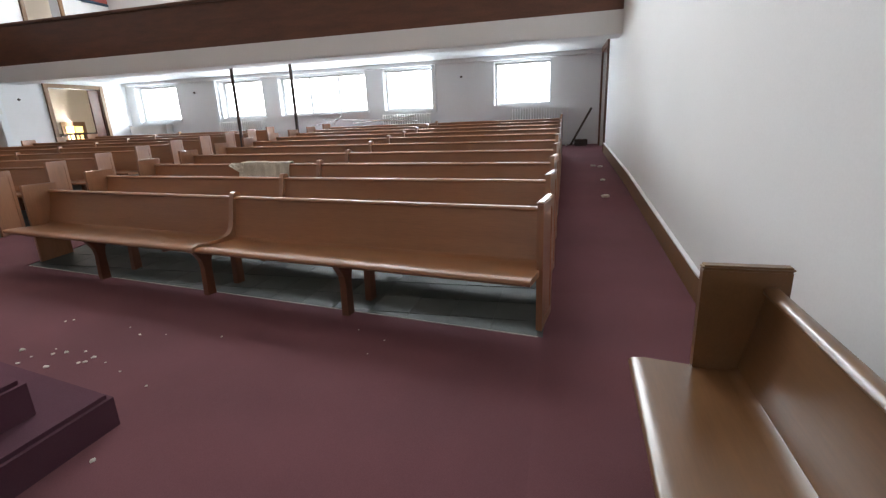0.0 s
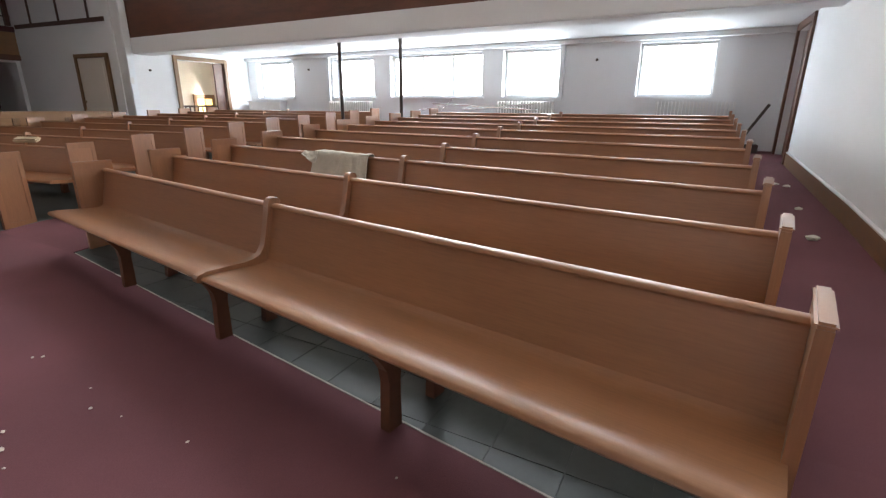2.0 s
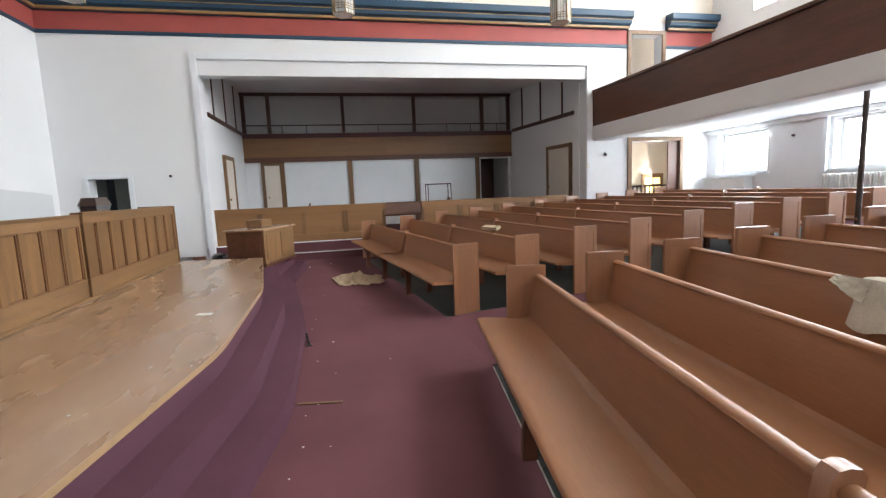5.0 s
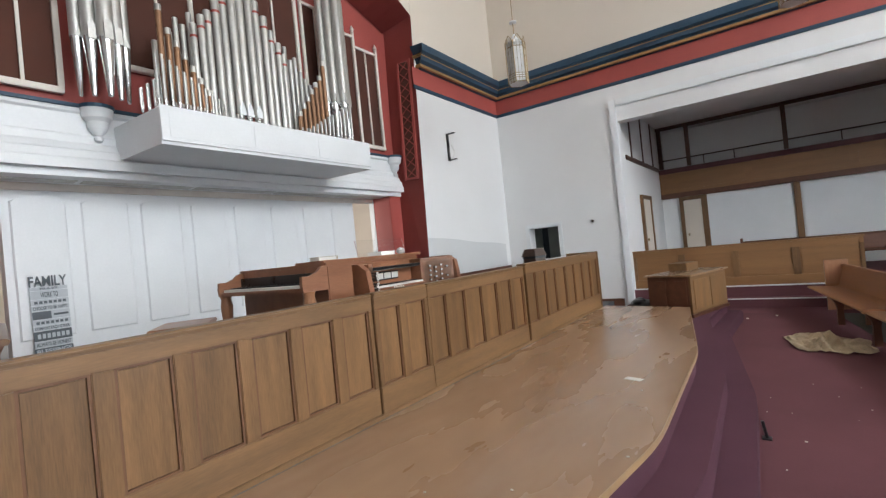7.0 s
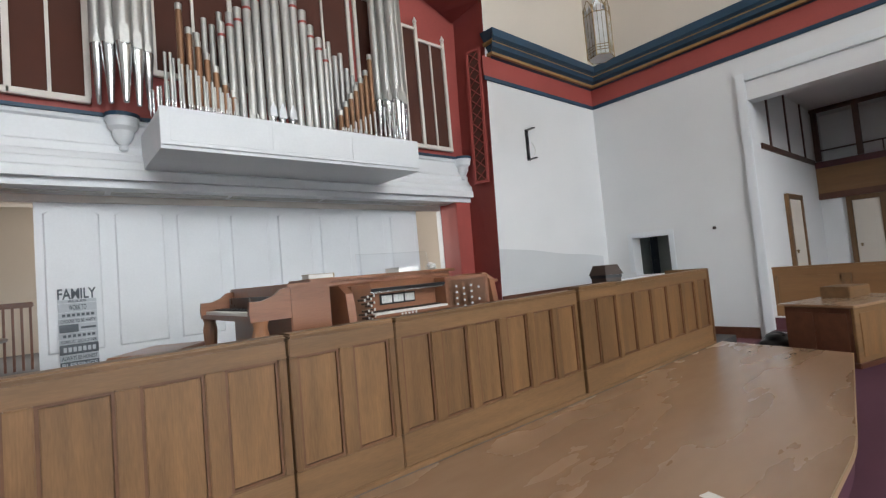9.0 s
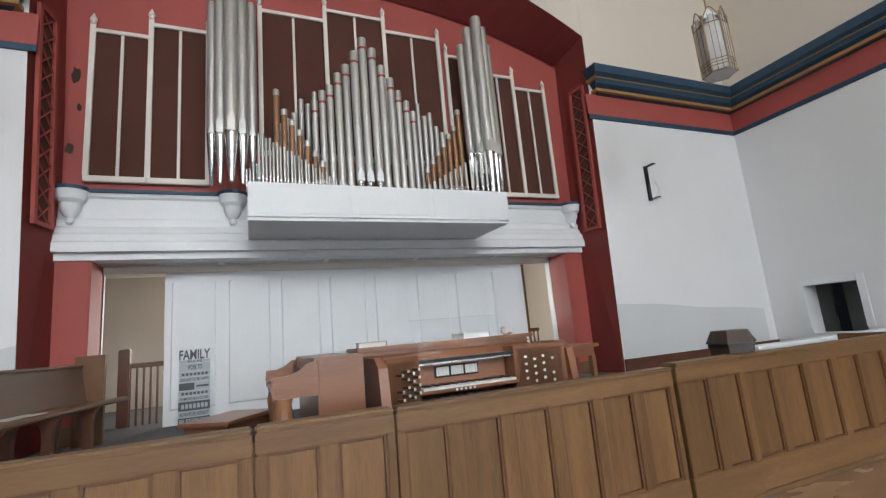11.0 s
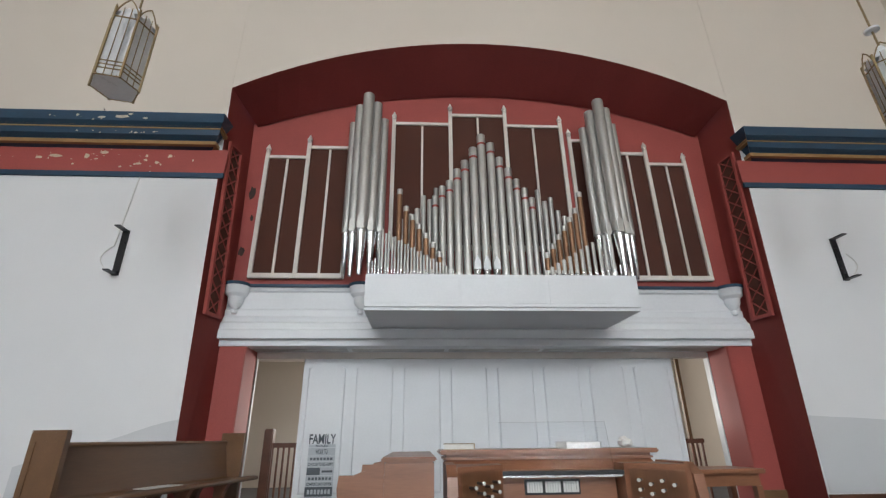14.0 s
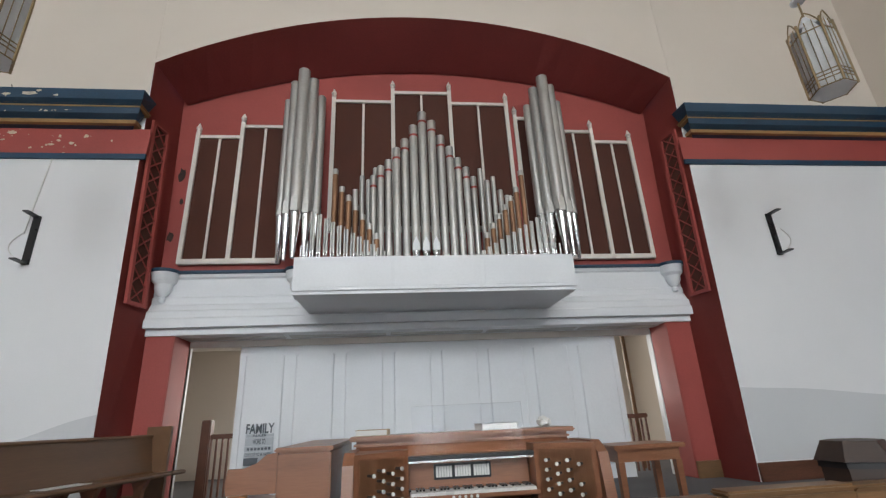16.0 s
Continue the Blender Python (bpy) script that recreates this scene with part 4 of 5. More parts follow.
for x, z, w, h in ((-1.2, 5.565, 0.06, 0.025), (-1.45, 5.585, 0.1, 0.03), (-1.55, 5.625, 0.03, 0.02), (-0.9, 5.595, 0.02, 0.02), (-1.75, 5.565, 0.04, 0.015)):
    tagged(obj("paint_flake", blotch(x, YO + 0.30, z, w, h), FLAKE), "patch of flaked paint showing plaster", "paint flake", group="paint flakes")
g = random.Random(11)
for cx, cz, n, sx, sz, y in ((-0.6, 5.145, 12, 0.22, 0.035, YO + 0.012), (-1.1, 5.165, 9, 0.1, 0.06, YO + 0.012), (-1.75, 5.085, 14, 0.22, 0.08, YO + 0.012), (-1.45, 5.425, 16, 0.28, 0.02, YO + 0.205), (-0.7, 5.565, 6, 0.4, 0.03, YO + 0.30)):
    for k in range(n):
        s = 0.006 + 0.018 * g.random() ** 2
        tagged(obj("paint_flake", blotch(cx + g.gauss(0, sx), y, cz + g.gauss(0, sz) * 0.8, s * (0.5 + g.random()), s * (0.4 + 0.8 * g.random()), 9), FLAKE), "small chip of flaked paint showing plaster", "paint flake", group="paint flakes")
DAMP = mat("damp_stain", (0.06, 0.035, 0.03), 0.9, var=0.3, scale=12, fine=60)
for x, z, w, h in ((-2.88, 5.0, 0.06, 0.13), (-2.86, 4.1, 0.05, 0.09), (-2.93, 4.6, 0.03, 0.06)):
    tagged(obj("damp_patch", blotch(x, REC - 0.03, z, w, h), DAMP), "dark damp patch on the red wall", "stain", group="damp patches")

# ---- windows ----
for i, (a, b) in enumerate(WINDOWS):
    w = thing(f"window_{i + 1}", "bright white-framed window under the gallery", "window", kind="structure")
    part("window_sill", block(a - 0.06, YW - 0.06, 1.55, b + 0.06, YW + 0.1, 1.585, 0.006), GLOSS_WHITE, w)
    for q in ((a, 1.59, a + 0.05, 2.6), (b - 0.05, 1.59, b, 2.6), (a + 0.05, 1.59, b - 0.05, 1.64), (a + 0.05, 2.55, b - 0.05, 2.6)):
        part("window_frame", block(q[0], YW + 0.2, q[1], q[2], YW + 0.26, q[3], 0.004), GLOSS_WHITE, w)
    k = 3 if b - a > 2 else 1
    for j in range(1, k):
        x = a + (b - a) * j / k
        part("mullion", block(x - 0.025, YW + 0.2, 1.64, x + 0.025, YW + 0.26, 2.55, 0.004), GLOSS_WHITE, w)
# curtain boards beside two windows
for x in (-9.85, -3.27):
    tagged(obj("window_reveal_board", block(x - 0.05, YW - 0.08, 1.5, x + 0.05, YW - 0.002, 2.66, 0.006), GLOSS_WHITE), "white board beside the window", "trim", kind="structure")
tagged(obj("window_beam", block(XL, YW - 0.14, 2.64, XR, YW - 0.002, 2.735, 0.01), WHITE), "white plaster beam over the windows", "beam", kind="structure")


def radiator(x0, x1, z0, z1, label):
    r = thing("radiator", label, "radiator", group="radiators")
    n = max(6, round((x1 - x0) / 0.065))
    w = (x1 - x0) / n
    for i in range(n):
        bm = bmesh.new()
        for y in (YW - 0.22, YW - 0.15, YW - 0.08):
            block(x0 + i * w + 0.014, y - 0.022, z0 + 0.05, x0 + (i + 1) * w - 0.014, y + 0.022, z1 - 0.02, into=bm)
        block(x0 + i * w + 0.010, YW - 0.25, z1 - 0.06, x0 + (i + 1) * w - 0.010, YW - 0.05, z1, 0.012, into=bm)
        part("section", bm, RADIATOR, r)
    part("pipe", rod((x0 - 0.05, YW - 0.15, z0 + 0.1), (x1 + 0.05, YW - 0.15, z0 + 0.1), 0.02), RADIATOR, r)
    for x in (x0 + 0.04, x1 - 0.04):
        part("foot", block(x - 0.03, YW - 0.24, z0 - 0.001, x + 0.03, YW - 0.06, z0 + 0.08, 0.008), RADIATOR, r)


zr = ground(YW - 0.15) + 0.008
for a, b in ((-9.75, -8.33), (-4.7, -3.37), (-1.3, 0.1)):
    radiator(a, b, zr, 1.48, "white cast iron column radiator under a window")
cov = thing("radiator_cover", "white boxed radiator cover under a window", "radiator cover")
part("body", block(-12.95, YW - 0.26, zr, -11.6, YW - 0.01, 1.46, 0.01), RADIATOR, cov)
part("top", block(-12.99, YW - 0.29, 1.46, -11.56, YW - 0.008, 1.49, 0.006), GLOSS_WHITE, cov)

# gallery posts, ceiling rosettes, wall sockets
for x, y in ((-7.08, 9.36), (-5.85, 9.72)):
    p = thing("gallery_post", "thin dark iron post holding up the gallery", "post", group="gallery posts")
    part("shaft", lathe([(0.038, ground(y)), (0.034, 2.0), (0.034, 2.735)], 12, at=(x, y, 0)), IRON, p, smooth=True)
    part("collar", lathe([(0.06, 2.68), (0.06, 2.735), (0.03, 2.738)], 12, at=(x, y, 0)), IRON, p)
for x in (-11.3, -9.0, -6.4, -3.6, -1.0):
    d = thing("ceiling_light", "flat white ceiling fitting under the gallery", "ceiling light", group="gallery ceiling lights")
    part("body", lathe([(0.11, 2.735), (0.11, 2.72), (0.08, 2.70), (0.01, 2.695)], 16, at=(x, 10.2, 0)), GLOSS_WHITE, d, smooth=True)
for x, z in ((-10.6, 2.35), (-2.55, 2.32)):
    tagged(obj("wall_hook", lathe([(0.03, 0.0), (0.03, 0.02), (0.012, 0.03), (0.02, 0.05)], 10), IRON), "small dark wall fitting between windows", "wall fitting", group="wall fittings").matrix_world = pose(x, YW, z, 90)
tagged(obj("wall_hook", lathe([(0.03, 0.0), (0.03, 0.02), (0.012, 0.03), (0.02, 0.05)], 10), IRON), "small dark fitting on the white wall", "wall fitting", group="wall fittings").matrix_world = pose(XL, -1.25, 1.98, 0, 90)
tagged(obj("wall_hook", lathe([(0.03, 0.0), (0.03, 0.02), (0.012, 0.03), (0.02, 0.05)], 10), IRON), "small dark fitting on the white wall", "wall fitting", group="wall fittings").matrix_world = pose(XL, 9.1, 2.2, 0, 90)
tagged(obj("light_switch", block(XL + 0.06, 8.52, 1.85, XL + 0.075, 8.62, 2.0, 0.003), PAPER), "small white switch plate on the frame", "switch")

# ---- doors of the main room ----
cs = thing("door_4", "open doorway in a brown wooden casing under the gallery", "doorway", kind="structure")
for y0, y1, z0, z1 in ((9.74, 9.85, 0.41, 2.62), (11.3, 11.41, 0.5, 2.62), (9.85, 11.3, 2.52, 2.62)):
    part("casing", block(XL, y0, z0, XL + 0.05, y1, z1, 0.006), OAK_UP, cs)
part("jamb", block(XL - 0.3, 11.27, 0.5, XL, 11.3, 2.52), DARK_OAK, cs, "dark brown jamb")
part("leaf", block(XL - 0.06, 10.98, 0.52, XL - 0.02, 11.27, 2.5, 0.004), DARK_OAK, cs, "dark brown open door leaf")
ds = thing("door_5", "doorway in a brown wooden casing at the aisle's end", "doorway", SKEW, kind="structure")
for y0, y1, z0, z1 in ((10.64, 10.75, 0.47, 2.74), (11.85, 11.96, 0.54, 2.74), (10.75, 11.85, 2.62, 2.74)):
    part("casing", block(XR - 0.04, y0, z0, XR, y1, z1, 0.006), DARK_OAK, ds)
part("leaf", block(XR + 0.1, 10.76, 0.5, XR + 0.14, 11.84, 2.61, 0.004), DARK_OAK, ds, "brown door leaf")
# stair hall beyond the left doorway
tagged(obj("stair_hall_wall", block(-16.6, 8.9, 0.3, -16.5, 14.2, 3.0), CREAM), "cream wall of the stair hall", "wall", kind="structure")
tagged(obj("stair_hall_wall", block(-16.5, 8.8, 0.3, XL - 0.3, 8.9, 3.0), CREAM), "cream wall of the stair hall", "wall", kind="structure")
tagged(obj("stair_hall_wall", block(-16.5, 14.1, 0.3, XL - 0.3, 14.2, 3.0), CREAM), "cream wall of the stair hall", "wall", kind="structure")
tagged(obj("stair_hall_wall", block(XL - 0.35, YW + 0.35, 0.3, XL - 0.3, 14.1, 3.0), CREAM), "cream wall of the stair hall", "wall", kind="structure")
tagged(obj("stair_hall_floor", block(-16.5, 8.9, 0.3, XL - 0.3, 14.1, 0.42), GREYFLOOR), "grey floor of the stair hall", "floor", kind="structure")
tagged(obj("stair_hall_ceiling", block(-16.5, 8.9, 2.9, XL - 0.3, 14.1, 3.0), GREYWALL), "grey ceiling of the stair hall", "ceiling", kind="structure")
AMBER = glow("amber_glass", (1.0, 0.74, 0.26), 1.7)
sw = thing("window_6", "amber glass window in a brown frame on the stairs", "window", kind="structure")
part("window_frame", block(-16.5, 12.55, 0.7, -16.46, 13.4, 1.72, 0.006), OAK_UP, sw)
for i in range(2):
    for j in range(3):
        part("pane", block(-16.46, 12.68 + i * 0.31, 0.86 + j * 0.25, -16.455, 12.95 + i * 0.31, 1.07 + j * 0.25), AMBER, sw)
area_light("stair_window_light", (-16.4, 13.0, 1.4), (-14, 11, 1.6), 0.6, 0.8, 130, (1.0, 0.94, 0.84))
br = thing("stair_balustrade", "dark wooden stair balustrade beyond the doorway", "balustrade")
part("hand_rail", block(-15.23, 9.3, 1.28, -15.17, 13.2, 1.34, 0.01), DARKWOOD, br)
for i in range(26):
    y = 9.4 + i * 0.15
    part("baluster", block(-15.215, y - 0.015, 0.42, -15.185, y + 0.015, 1.28), DARKWOOD, br)
# upper doorway to the gallery
ud = thing("door_6", "brown cased doorway up to the gallery", "doorway", kind="structure")
for y0, y1, z0, z1 in ((9.7, 9.8, 3.82, 5.3), (10.7, 10.8, 3.82, 5.3), (9.8, 10.7, 5.2, 5.3)):
    part("casing", block(XL, y0, z0, XL + 0.05, y1, z1, 0.006), OAK_UP, ud)
tagged(obj("gallery_stair_wall", block(XL - 1.2, 9.0, 2.95, XL - 1.1, 13.0, 6.2), CREAM), "cream wall behind the gallery doorway", "wall", kind="structure")
tagged(obj("gallery_stair_ceiling", block(XL - 1.2, 9.0, 5.6, XL - 0.3, 13.0, 5.7), CREAM), "cream ceiling behind the gallery doorway", "ceiling", kind="structure")
tagged(obj("gallery_stair_end", block(XL - 1.2, 12.9, 2.95, XL - 0.3, 13.0, 5.7), CREAM), "cream wall behind the gallery doorway", "wall", kind="structure")
area_light("gallery_stair_light", (XL - 0.7, 12.85, 4.6), (XL - 0.9, 9, 4.6), 0.6, 1.2, 12)
tagged(obj("wall_bell", block(XL - 1.1, 9.95, 4.55, XL - 1.03, 10.12, 4.75, 0.01), IRON), "small dark box on the stair wall", "wall box")

# serving hatch with a door ajar behind it
ht = thing("hatch", "square wall hatch with white casing, grey door behind", "hatch", kind="structure")
for y0, y1, z0, z1 in ((-2.92, -2.82, 1.27, 2.06), (-2.08, -1.98, 1.27, 2.06), (-2.82, -2.08, 1.96, 2.06)):
    part("casing", block(XL, y0, z0, XL + 0.025, y1, z1, 0.005), GLOSS_WHITE, ht)
GREYDOOR = mat("grey_green_paint", (0.17, 0.18, 0.16), 0.5, var=0.1)
part("leaf", block(XL - 0.7, -2.62, 1.0, XL - 0.66, -1.9, 2.3), GREYDOOR, ht, "grey door standing ajar")
part("leaf", block(XL - 0.62, -3.4, 1.0, XL - 0.58, -2.76, 2.3), GREYDOOR, ht, "grey door standing ajar")
# black sheet in place of the deep shade beyond the doors
tagged(obj("hatch_room", block(XL - 1.6, -4.2, 0.9, XL - 1.5, -1.0, 2.6), BLACK), "black wall standing in for the unlit room behind the hatch", "wall", kind="structure")
tagged(obj("hatch_room_top", block(XL - 1.5, -4.2, 2.5, XL - 0.3, -1.0, 2.6), GREYDOOR), "ceiling of the room behind the hatch", "ceiling", kind="structure")

# ---- lanterns ----
def lantern(x, y, z):
    """A six-sided Gothic hanging lantern, bottom at z."""
    l = thing("hanging_lantern", "Gothic six-sided brass lantern with milk glass", "pendant lamp", pose(x, y, z, 0, 0, 12), "hanging lanterns")
    R, H = 0.168, 0.70
    cor = [(R * math.cos(math.pi * i / 3), R * math.sin(math.pi * i / 3)) for i in range(6)]
    part("bottom_pane", prism([(0.94 * a, 0.94 * b) for a, b in cor], "z", 0.004, 0.012), LAMPGLASS, l)
    for i in range(6):
        p, q = Vector((*cor[i], 0)), Vector((*cor[(i + 1) % 6], 0))
        ed = (q - p)
        nn = Vector((ed.y, -ed.x, 0)).normalized() * 0.004
        pane = bmesh.new()
        vs = [p * 0.985, q * 0.985]
        prof = [(0.02, 0.02), (0.98, 0.02), (0.98, H - 0.1), (0.75, H + 0.0), (0.5, H + 0.05), (0.25, H + 0.0), (0.02, H - 0.1)]
        f = [pane.verts.new(p * 0.975 + ed * u * 0.975 + Vector((0, 0, h if h < H - 0.2 else h - 0.06))) for u, h in prof]
        pane.faces.new(f)
        bmesh.ops.solidify(pane, geom=pane.faces[:], thickness=0.004)
        part("pane", pane, LAMPGLASS, l)
        bars = bmesh.new()
        for h in (0.006, 0.07, 0.105, 0.14):
            rod(p + Vector((0, 0, h)), q + Vector((0, 0, h)), 0.005, 5, bars)
        for u in (0.34, 0.66):
            rod(p + ed * u, p + ed * u + Vector((0, 0, H - 0.02)), 0.0035, 5, bars)
        rod(p + Vector((0, 0, H - 0.12)), q + Vector((0, 0, H - 0.12)), 0.006, 5, bars)
        pts = [(0, H - 0.1), (0.12, H - 0.03), (0.3, H + 0.03), (0.5, H + 0.07), (0.7, H + 0.03), (0.88, H - 0.03), (1, H - 0.1)]
        for (u0, h0), (u1, h1) in zip(pts, pts[1:]):
            rod(p + ed * u0 + Vector((0, 0, h0)), p + ed * u1 + Vector((0, 0, h1)), 0.006, 5, bars)
        part("tracery", bars, BRASS, l)
        part("corner_bar", rod(p, p + Vector((0, 0, H - 0.02)), 0.010, 6), BRASS, l)
    part("roof", lathe([(0.16, H - 0.06), (0.05, H + 0.06), (0.02, H + 0.12)], 6), GLOSS_WHITE, l)
    part("stem", rod((0, 0, H + 0.1), (0, 0, TOP - z), 0.009, 6), BRASS, l)
    part("ring", lathe([(0.035, H + 0.3), (0.06, H + 0.31), (0.06, H + 0.33), (0.03, H + 0.34)], 12), GLOSS_WHITE, l)


for x, y, z in ((-9.52, -1.1, 4.22), (-9.68, 2.53, 4.2), (-9.68, 6.17, 4.2), (-2.94, -0.97, 4.21)):
    lantern(x, y, z)

# ---- choir furniture ----
lp = make_pew("choir_pew", 2.3, [], "short oak pew standing sideways on the choir floor", "choir seats", LOFT_PEW, 1.05, 0.95)
lp.matrix_basis = pose(-3.15, -1.44, LOFT, 0, 0, -100.8)
tagged(obj("loose_paper", block(-0.20, -0.07, 0, 0.20, 0.07, 0.006), PAPER), "loose white papers on the choir pew", "paper").matrix_world = pose(-3.14, -2.46, LOFT + 0.432, 0, 0, -104)
side = make_pew("side_pew", 3.1, [], "oak pew standing along the aisle wall", "side seats", SIDE_PEW, 1.1, 0.875)
side.matrix_basis = pose(0.32, 1.78, 0.008, 0, 0, -91.2)

# organ console
con = thing("organ_console", "walnut organ console with two manuals and stop knobs", "organ console")
KX0, KX1, KY = -6.94, -5.45, -0.93
part("back_body", prism([(KY - 0.94, PLAT), (KY - 0.44, PLAT), (KY - 0.44, 1.50), (KY - 0.58, 1.575), (KY - 0.94, 1.575)], "x", KX0 + 0.03, KX1 - 0.03), WALNUT, con)
part("top", block(KX0 - 0.02, KY - 0.98, 1.61, KX1 + 0.02, KY - 0.53, 1.64, 0.01), WALNUT, con)
part("top_moulding", block(KX0 + 0.01, KY - 0.96, 1.56, KX1 - 0.01, KY - 0.56, 1.609, 0.018), WALNUT, con)
for x in (KX0, KX1 - 0.06):
    part("cheek", prism([(KY - 0.45, PLAT), (KY + 0.05, PLAT), (KY + 0.05, 1.21), (KY + 0.0, 1.51), (KY - 0.1, 1.57), (KY - 0.45, 1.57)], "x", x, x + 0.06), WALNUT, con)
for x0, x1, s in ((KX0 + 0.06, KX0 + 0.36, 1), (KX1 - 0.36, KX1 - 0.06, -1)):
    xa, xb = (x0, x1) if s == 1 else (x1, x0)
    # jamb angled towards the player
    pts = [(xa, KY - 0.02), (xb, KY - 0.26), (xb, KY - 0.42), (xa, KY - 0.42)]
    j = part("stop_jamb", prism(pts, "z", 1.11, 1.56), WALNUT, con, "angled stop jamb")
    d = Vector((xb - xa, -0.24, 0))
    nrm = Vector((0.24, abs(d.x), 0)).normalized() if s == 1 else Vector((-0.24, abs(d.x), 0)).normalized()
    panel = bmesh.new()
    o = Vector((xa, KY - 0.02, 0)) + nrm * 0.004
    f = [panel.verts.new(o + d * u + Vector((0, 0, h))) for u, h in ((0.08, 1.15), (0.92, 1.15), (0.92, 1.53), (0.08, 1.53))]
    panel.faces.new(f)
    bmesh.ops.solidify(panel, geom=panel.faces[:], thickness=0.006)
    part("knob_panel", panel, PEW_END, j, "orange-brown knob panel")
    for c in range(4):
        for r in range(6):
            if (c + r) % 5 == 4 and c in (0, 3):
                continue
            p = o + d * (0.24 + 0.17 * c) + Vector((0, 0, 1.19 + 0.052 * r + (0.02 if c % 2 else 0)))
            part("stop_knob", rod(p, p + nrm * 0.05, 0.008, 6), DARKWOOD, j)
            part("knob_face", rod(p + nrm * 0.05, p + nrm * 0.058, 0.0105, 10), PAPER, j, "ivory knob face")
IX0, IX1 = KX0 + 0.37, KX1 - 0.37
part("name_board", block(IX0, KY - 0.43, 1.26, IX1, KY - 0.40, 1.52), WALNUT, con)
part("light_bar", block(IX0 - 0.04, KY - 0.34, 1.495, IX1 + 0.04, KY - 0.26, 1.52, 0.006), BLACK, con, "black lamp bar")
part("light_strip", block(IX0 - 0.02, KY - 0.33, 1.482, IX1 + 0.02, KY - 0.28, 1.494), TIN, con, "metal lamp strip")
tab = part("tablet_frame", block(IX0 + 0.24, KY - 0.40, 1.375, IX0 + 0.60, KY - 0.385, 1.465, 0.003), BLACK, con, "black tablet frame")
for i in range(3):
    x0 = IX0 + 0.252 + i * 0.118
    for k in range(6):
        xk = x0 + k * 0.0168
        part("rocker_tablet", block(xk, KY - 0.385, 1.388, xk + 0.0148, KY - 0.377 - 0.002 * (k % 2), 1.452, 0.002), PAPER, tab, "white rocker tablet")
for i in range(2):
    z, y = 1.32 - 0.08 * i, KY - 0.36 + 0.10 * i
    bed = part("manual", block(IX0 - 0.02, y - 0.04, z - 0.035, IX1 + 0.02, y + 0.13, z - 0.012, 0.004), WALNUT, con, "keyboard manual")
    n = 36
    w = (IX1 - IX0) / n
    whites, blacks = bmesh.new(), bmesh.new()
    for k in range(n):
        block(IX0 + k * w + 0.0008, y - 0.03, z - 0.012, IX0 + (k + 1) * w - 0.0008, y + 0.125, z + 0.006, into=whites)
        if k % 7 not in (2, 6):
            block(IX0 + (k + 0.72) * w, y - 0.03, z + 0.006, IX0 + (k + 1.34) * w, y + 0.055, z + 0.017, into=blacks)
    part("white_keys", whites, PAPER, bed, "row of white keys")
    part("black_keys", blacks, BLACK, bed, "row of black keys")
    for k in range(5):
        part("piston", rod((IX0 + 0.36 + 0.035 * k, y + 0.131, z - 0.024), (IX0 + 0.36 + 0.035 * k, y + 0.139, z - 0.024), 0.009, 8), PAPER, bed, "white piston button")
part("key_desk", block(IX0 - 0.02, KY - 0.42, 1.11, IX1 + 0.02, KY + 0.02, 1.16, 0.008), WALNUT, con)
part("knee_panel", block(IX0, KY - 0.44, PLAT, IX1, KY - 0.40, 1.11), WALNUT, con)
ACRYL = bpy.data.materials.new("clear_acrylic")
ACRYL.use_nodes = True
_b = ACRYL.node_tree.nodes["Principled BSDF"]
_b.inputs["Base Color"].default_value, _b.inputs["Roughness"].default_value, _b.inputs["Transmission Weight"].default_value, _b.inputs["IOR"].default_value = (0.95, 0.96, 0.97, 1), 0.05, 1.0, 1.1
rack = tagged(obj("music_rack", block(IX0 - 0.02, -0.003, 0.0, IX1 - 0.02, 0.003, 0.30, 0.001), ACRYL), "clear acrylic music rack on the console", "music rack")
rack.matrix_world = pose(0, KY - 0.45, 1.52, 12)
rack.visible_shadow = False


def book(x, y, z, w, d, h, turn, material, label):
    b = thing("book", label, "book", pose(x, y, z, 0, 0, turn), "books")
    part("pages", block(-w / 2 + 0.008, -d / 2 + 0.006, 0.004, w / 2 - 0.004, d / 2 - 0.006, h - 0.004), PAPER, b, "pale page block")
    part("cover", block(-w / 2, -d / 2, h - 0.004, w / 2, d / 2, h), material, b)
    part("cover", block(-w / 2, -d / 2, 0, w / 2, d / 2, 0.004), material, b)
    part("spine", block(-w / 2, -d / 2, 0.004, -w / 2 + 0.006, d / 2, h - 0.004), material, b)


book(-6.45, KY - 0.72, 1.64, 0.27, 0.2, 0.045, 8, GREYWALL, "grey book lying on the organ console")
book(-5.58, KY - 0.7, 1.64, 0.22, 0.17, 0.04, -5, CLOTHTAN, "tan book lying on the organ console")
cr = random.Random(9)
bm = bmesh.new()
bmesh.ops.create_icosphere(bm, subdivisions=3, radius=0.05)
for v in bm.verts:
    v.co *= 1 + 0.35 * noise.noise(v.co * 40)
    v.co.z = max(-0.035, v.co.z * 0.8)
tagged(obj("crumpled_paper", bm, PAPER), "crumpled white paper on the console", "paper").matrix_world = pose(-6.8, KY - 0.72, 1.675)

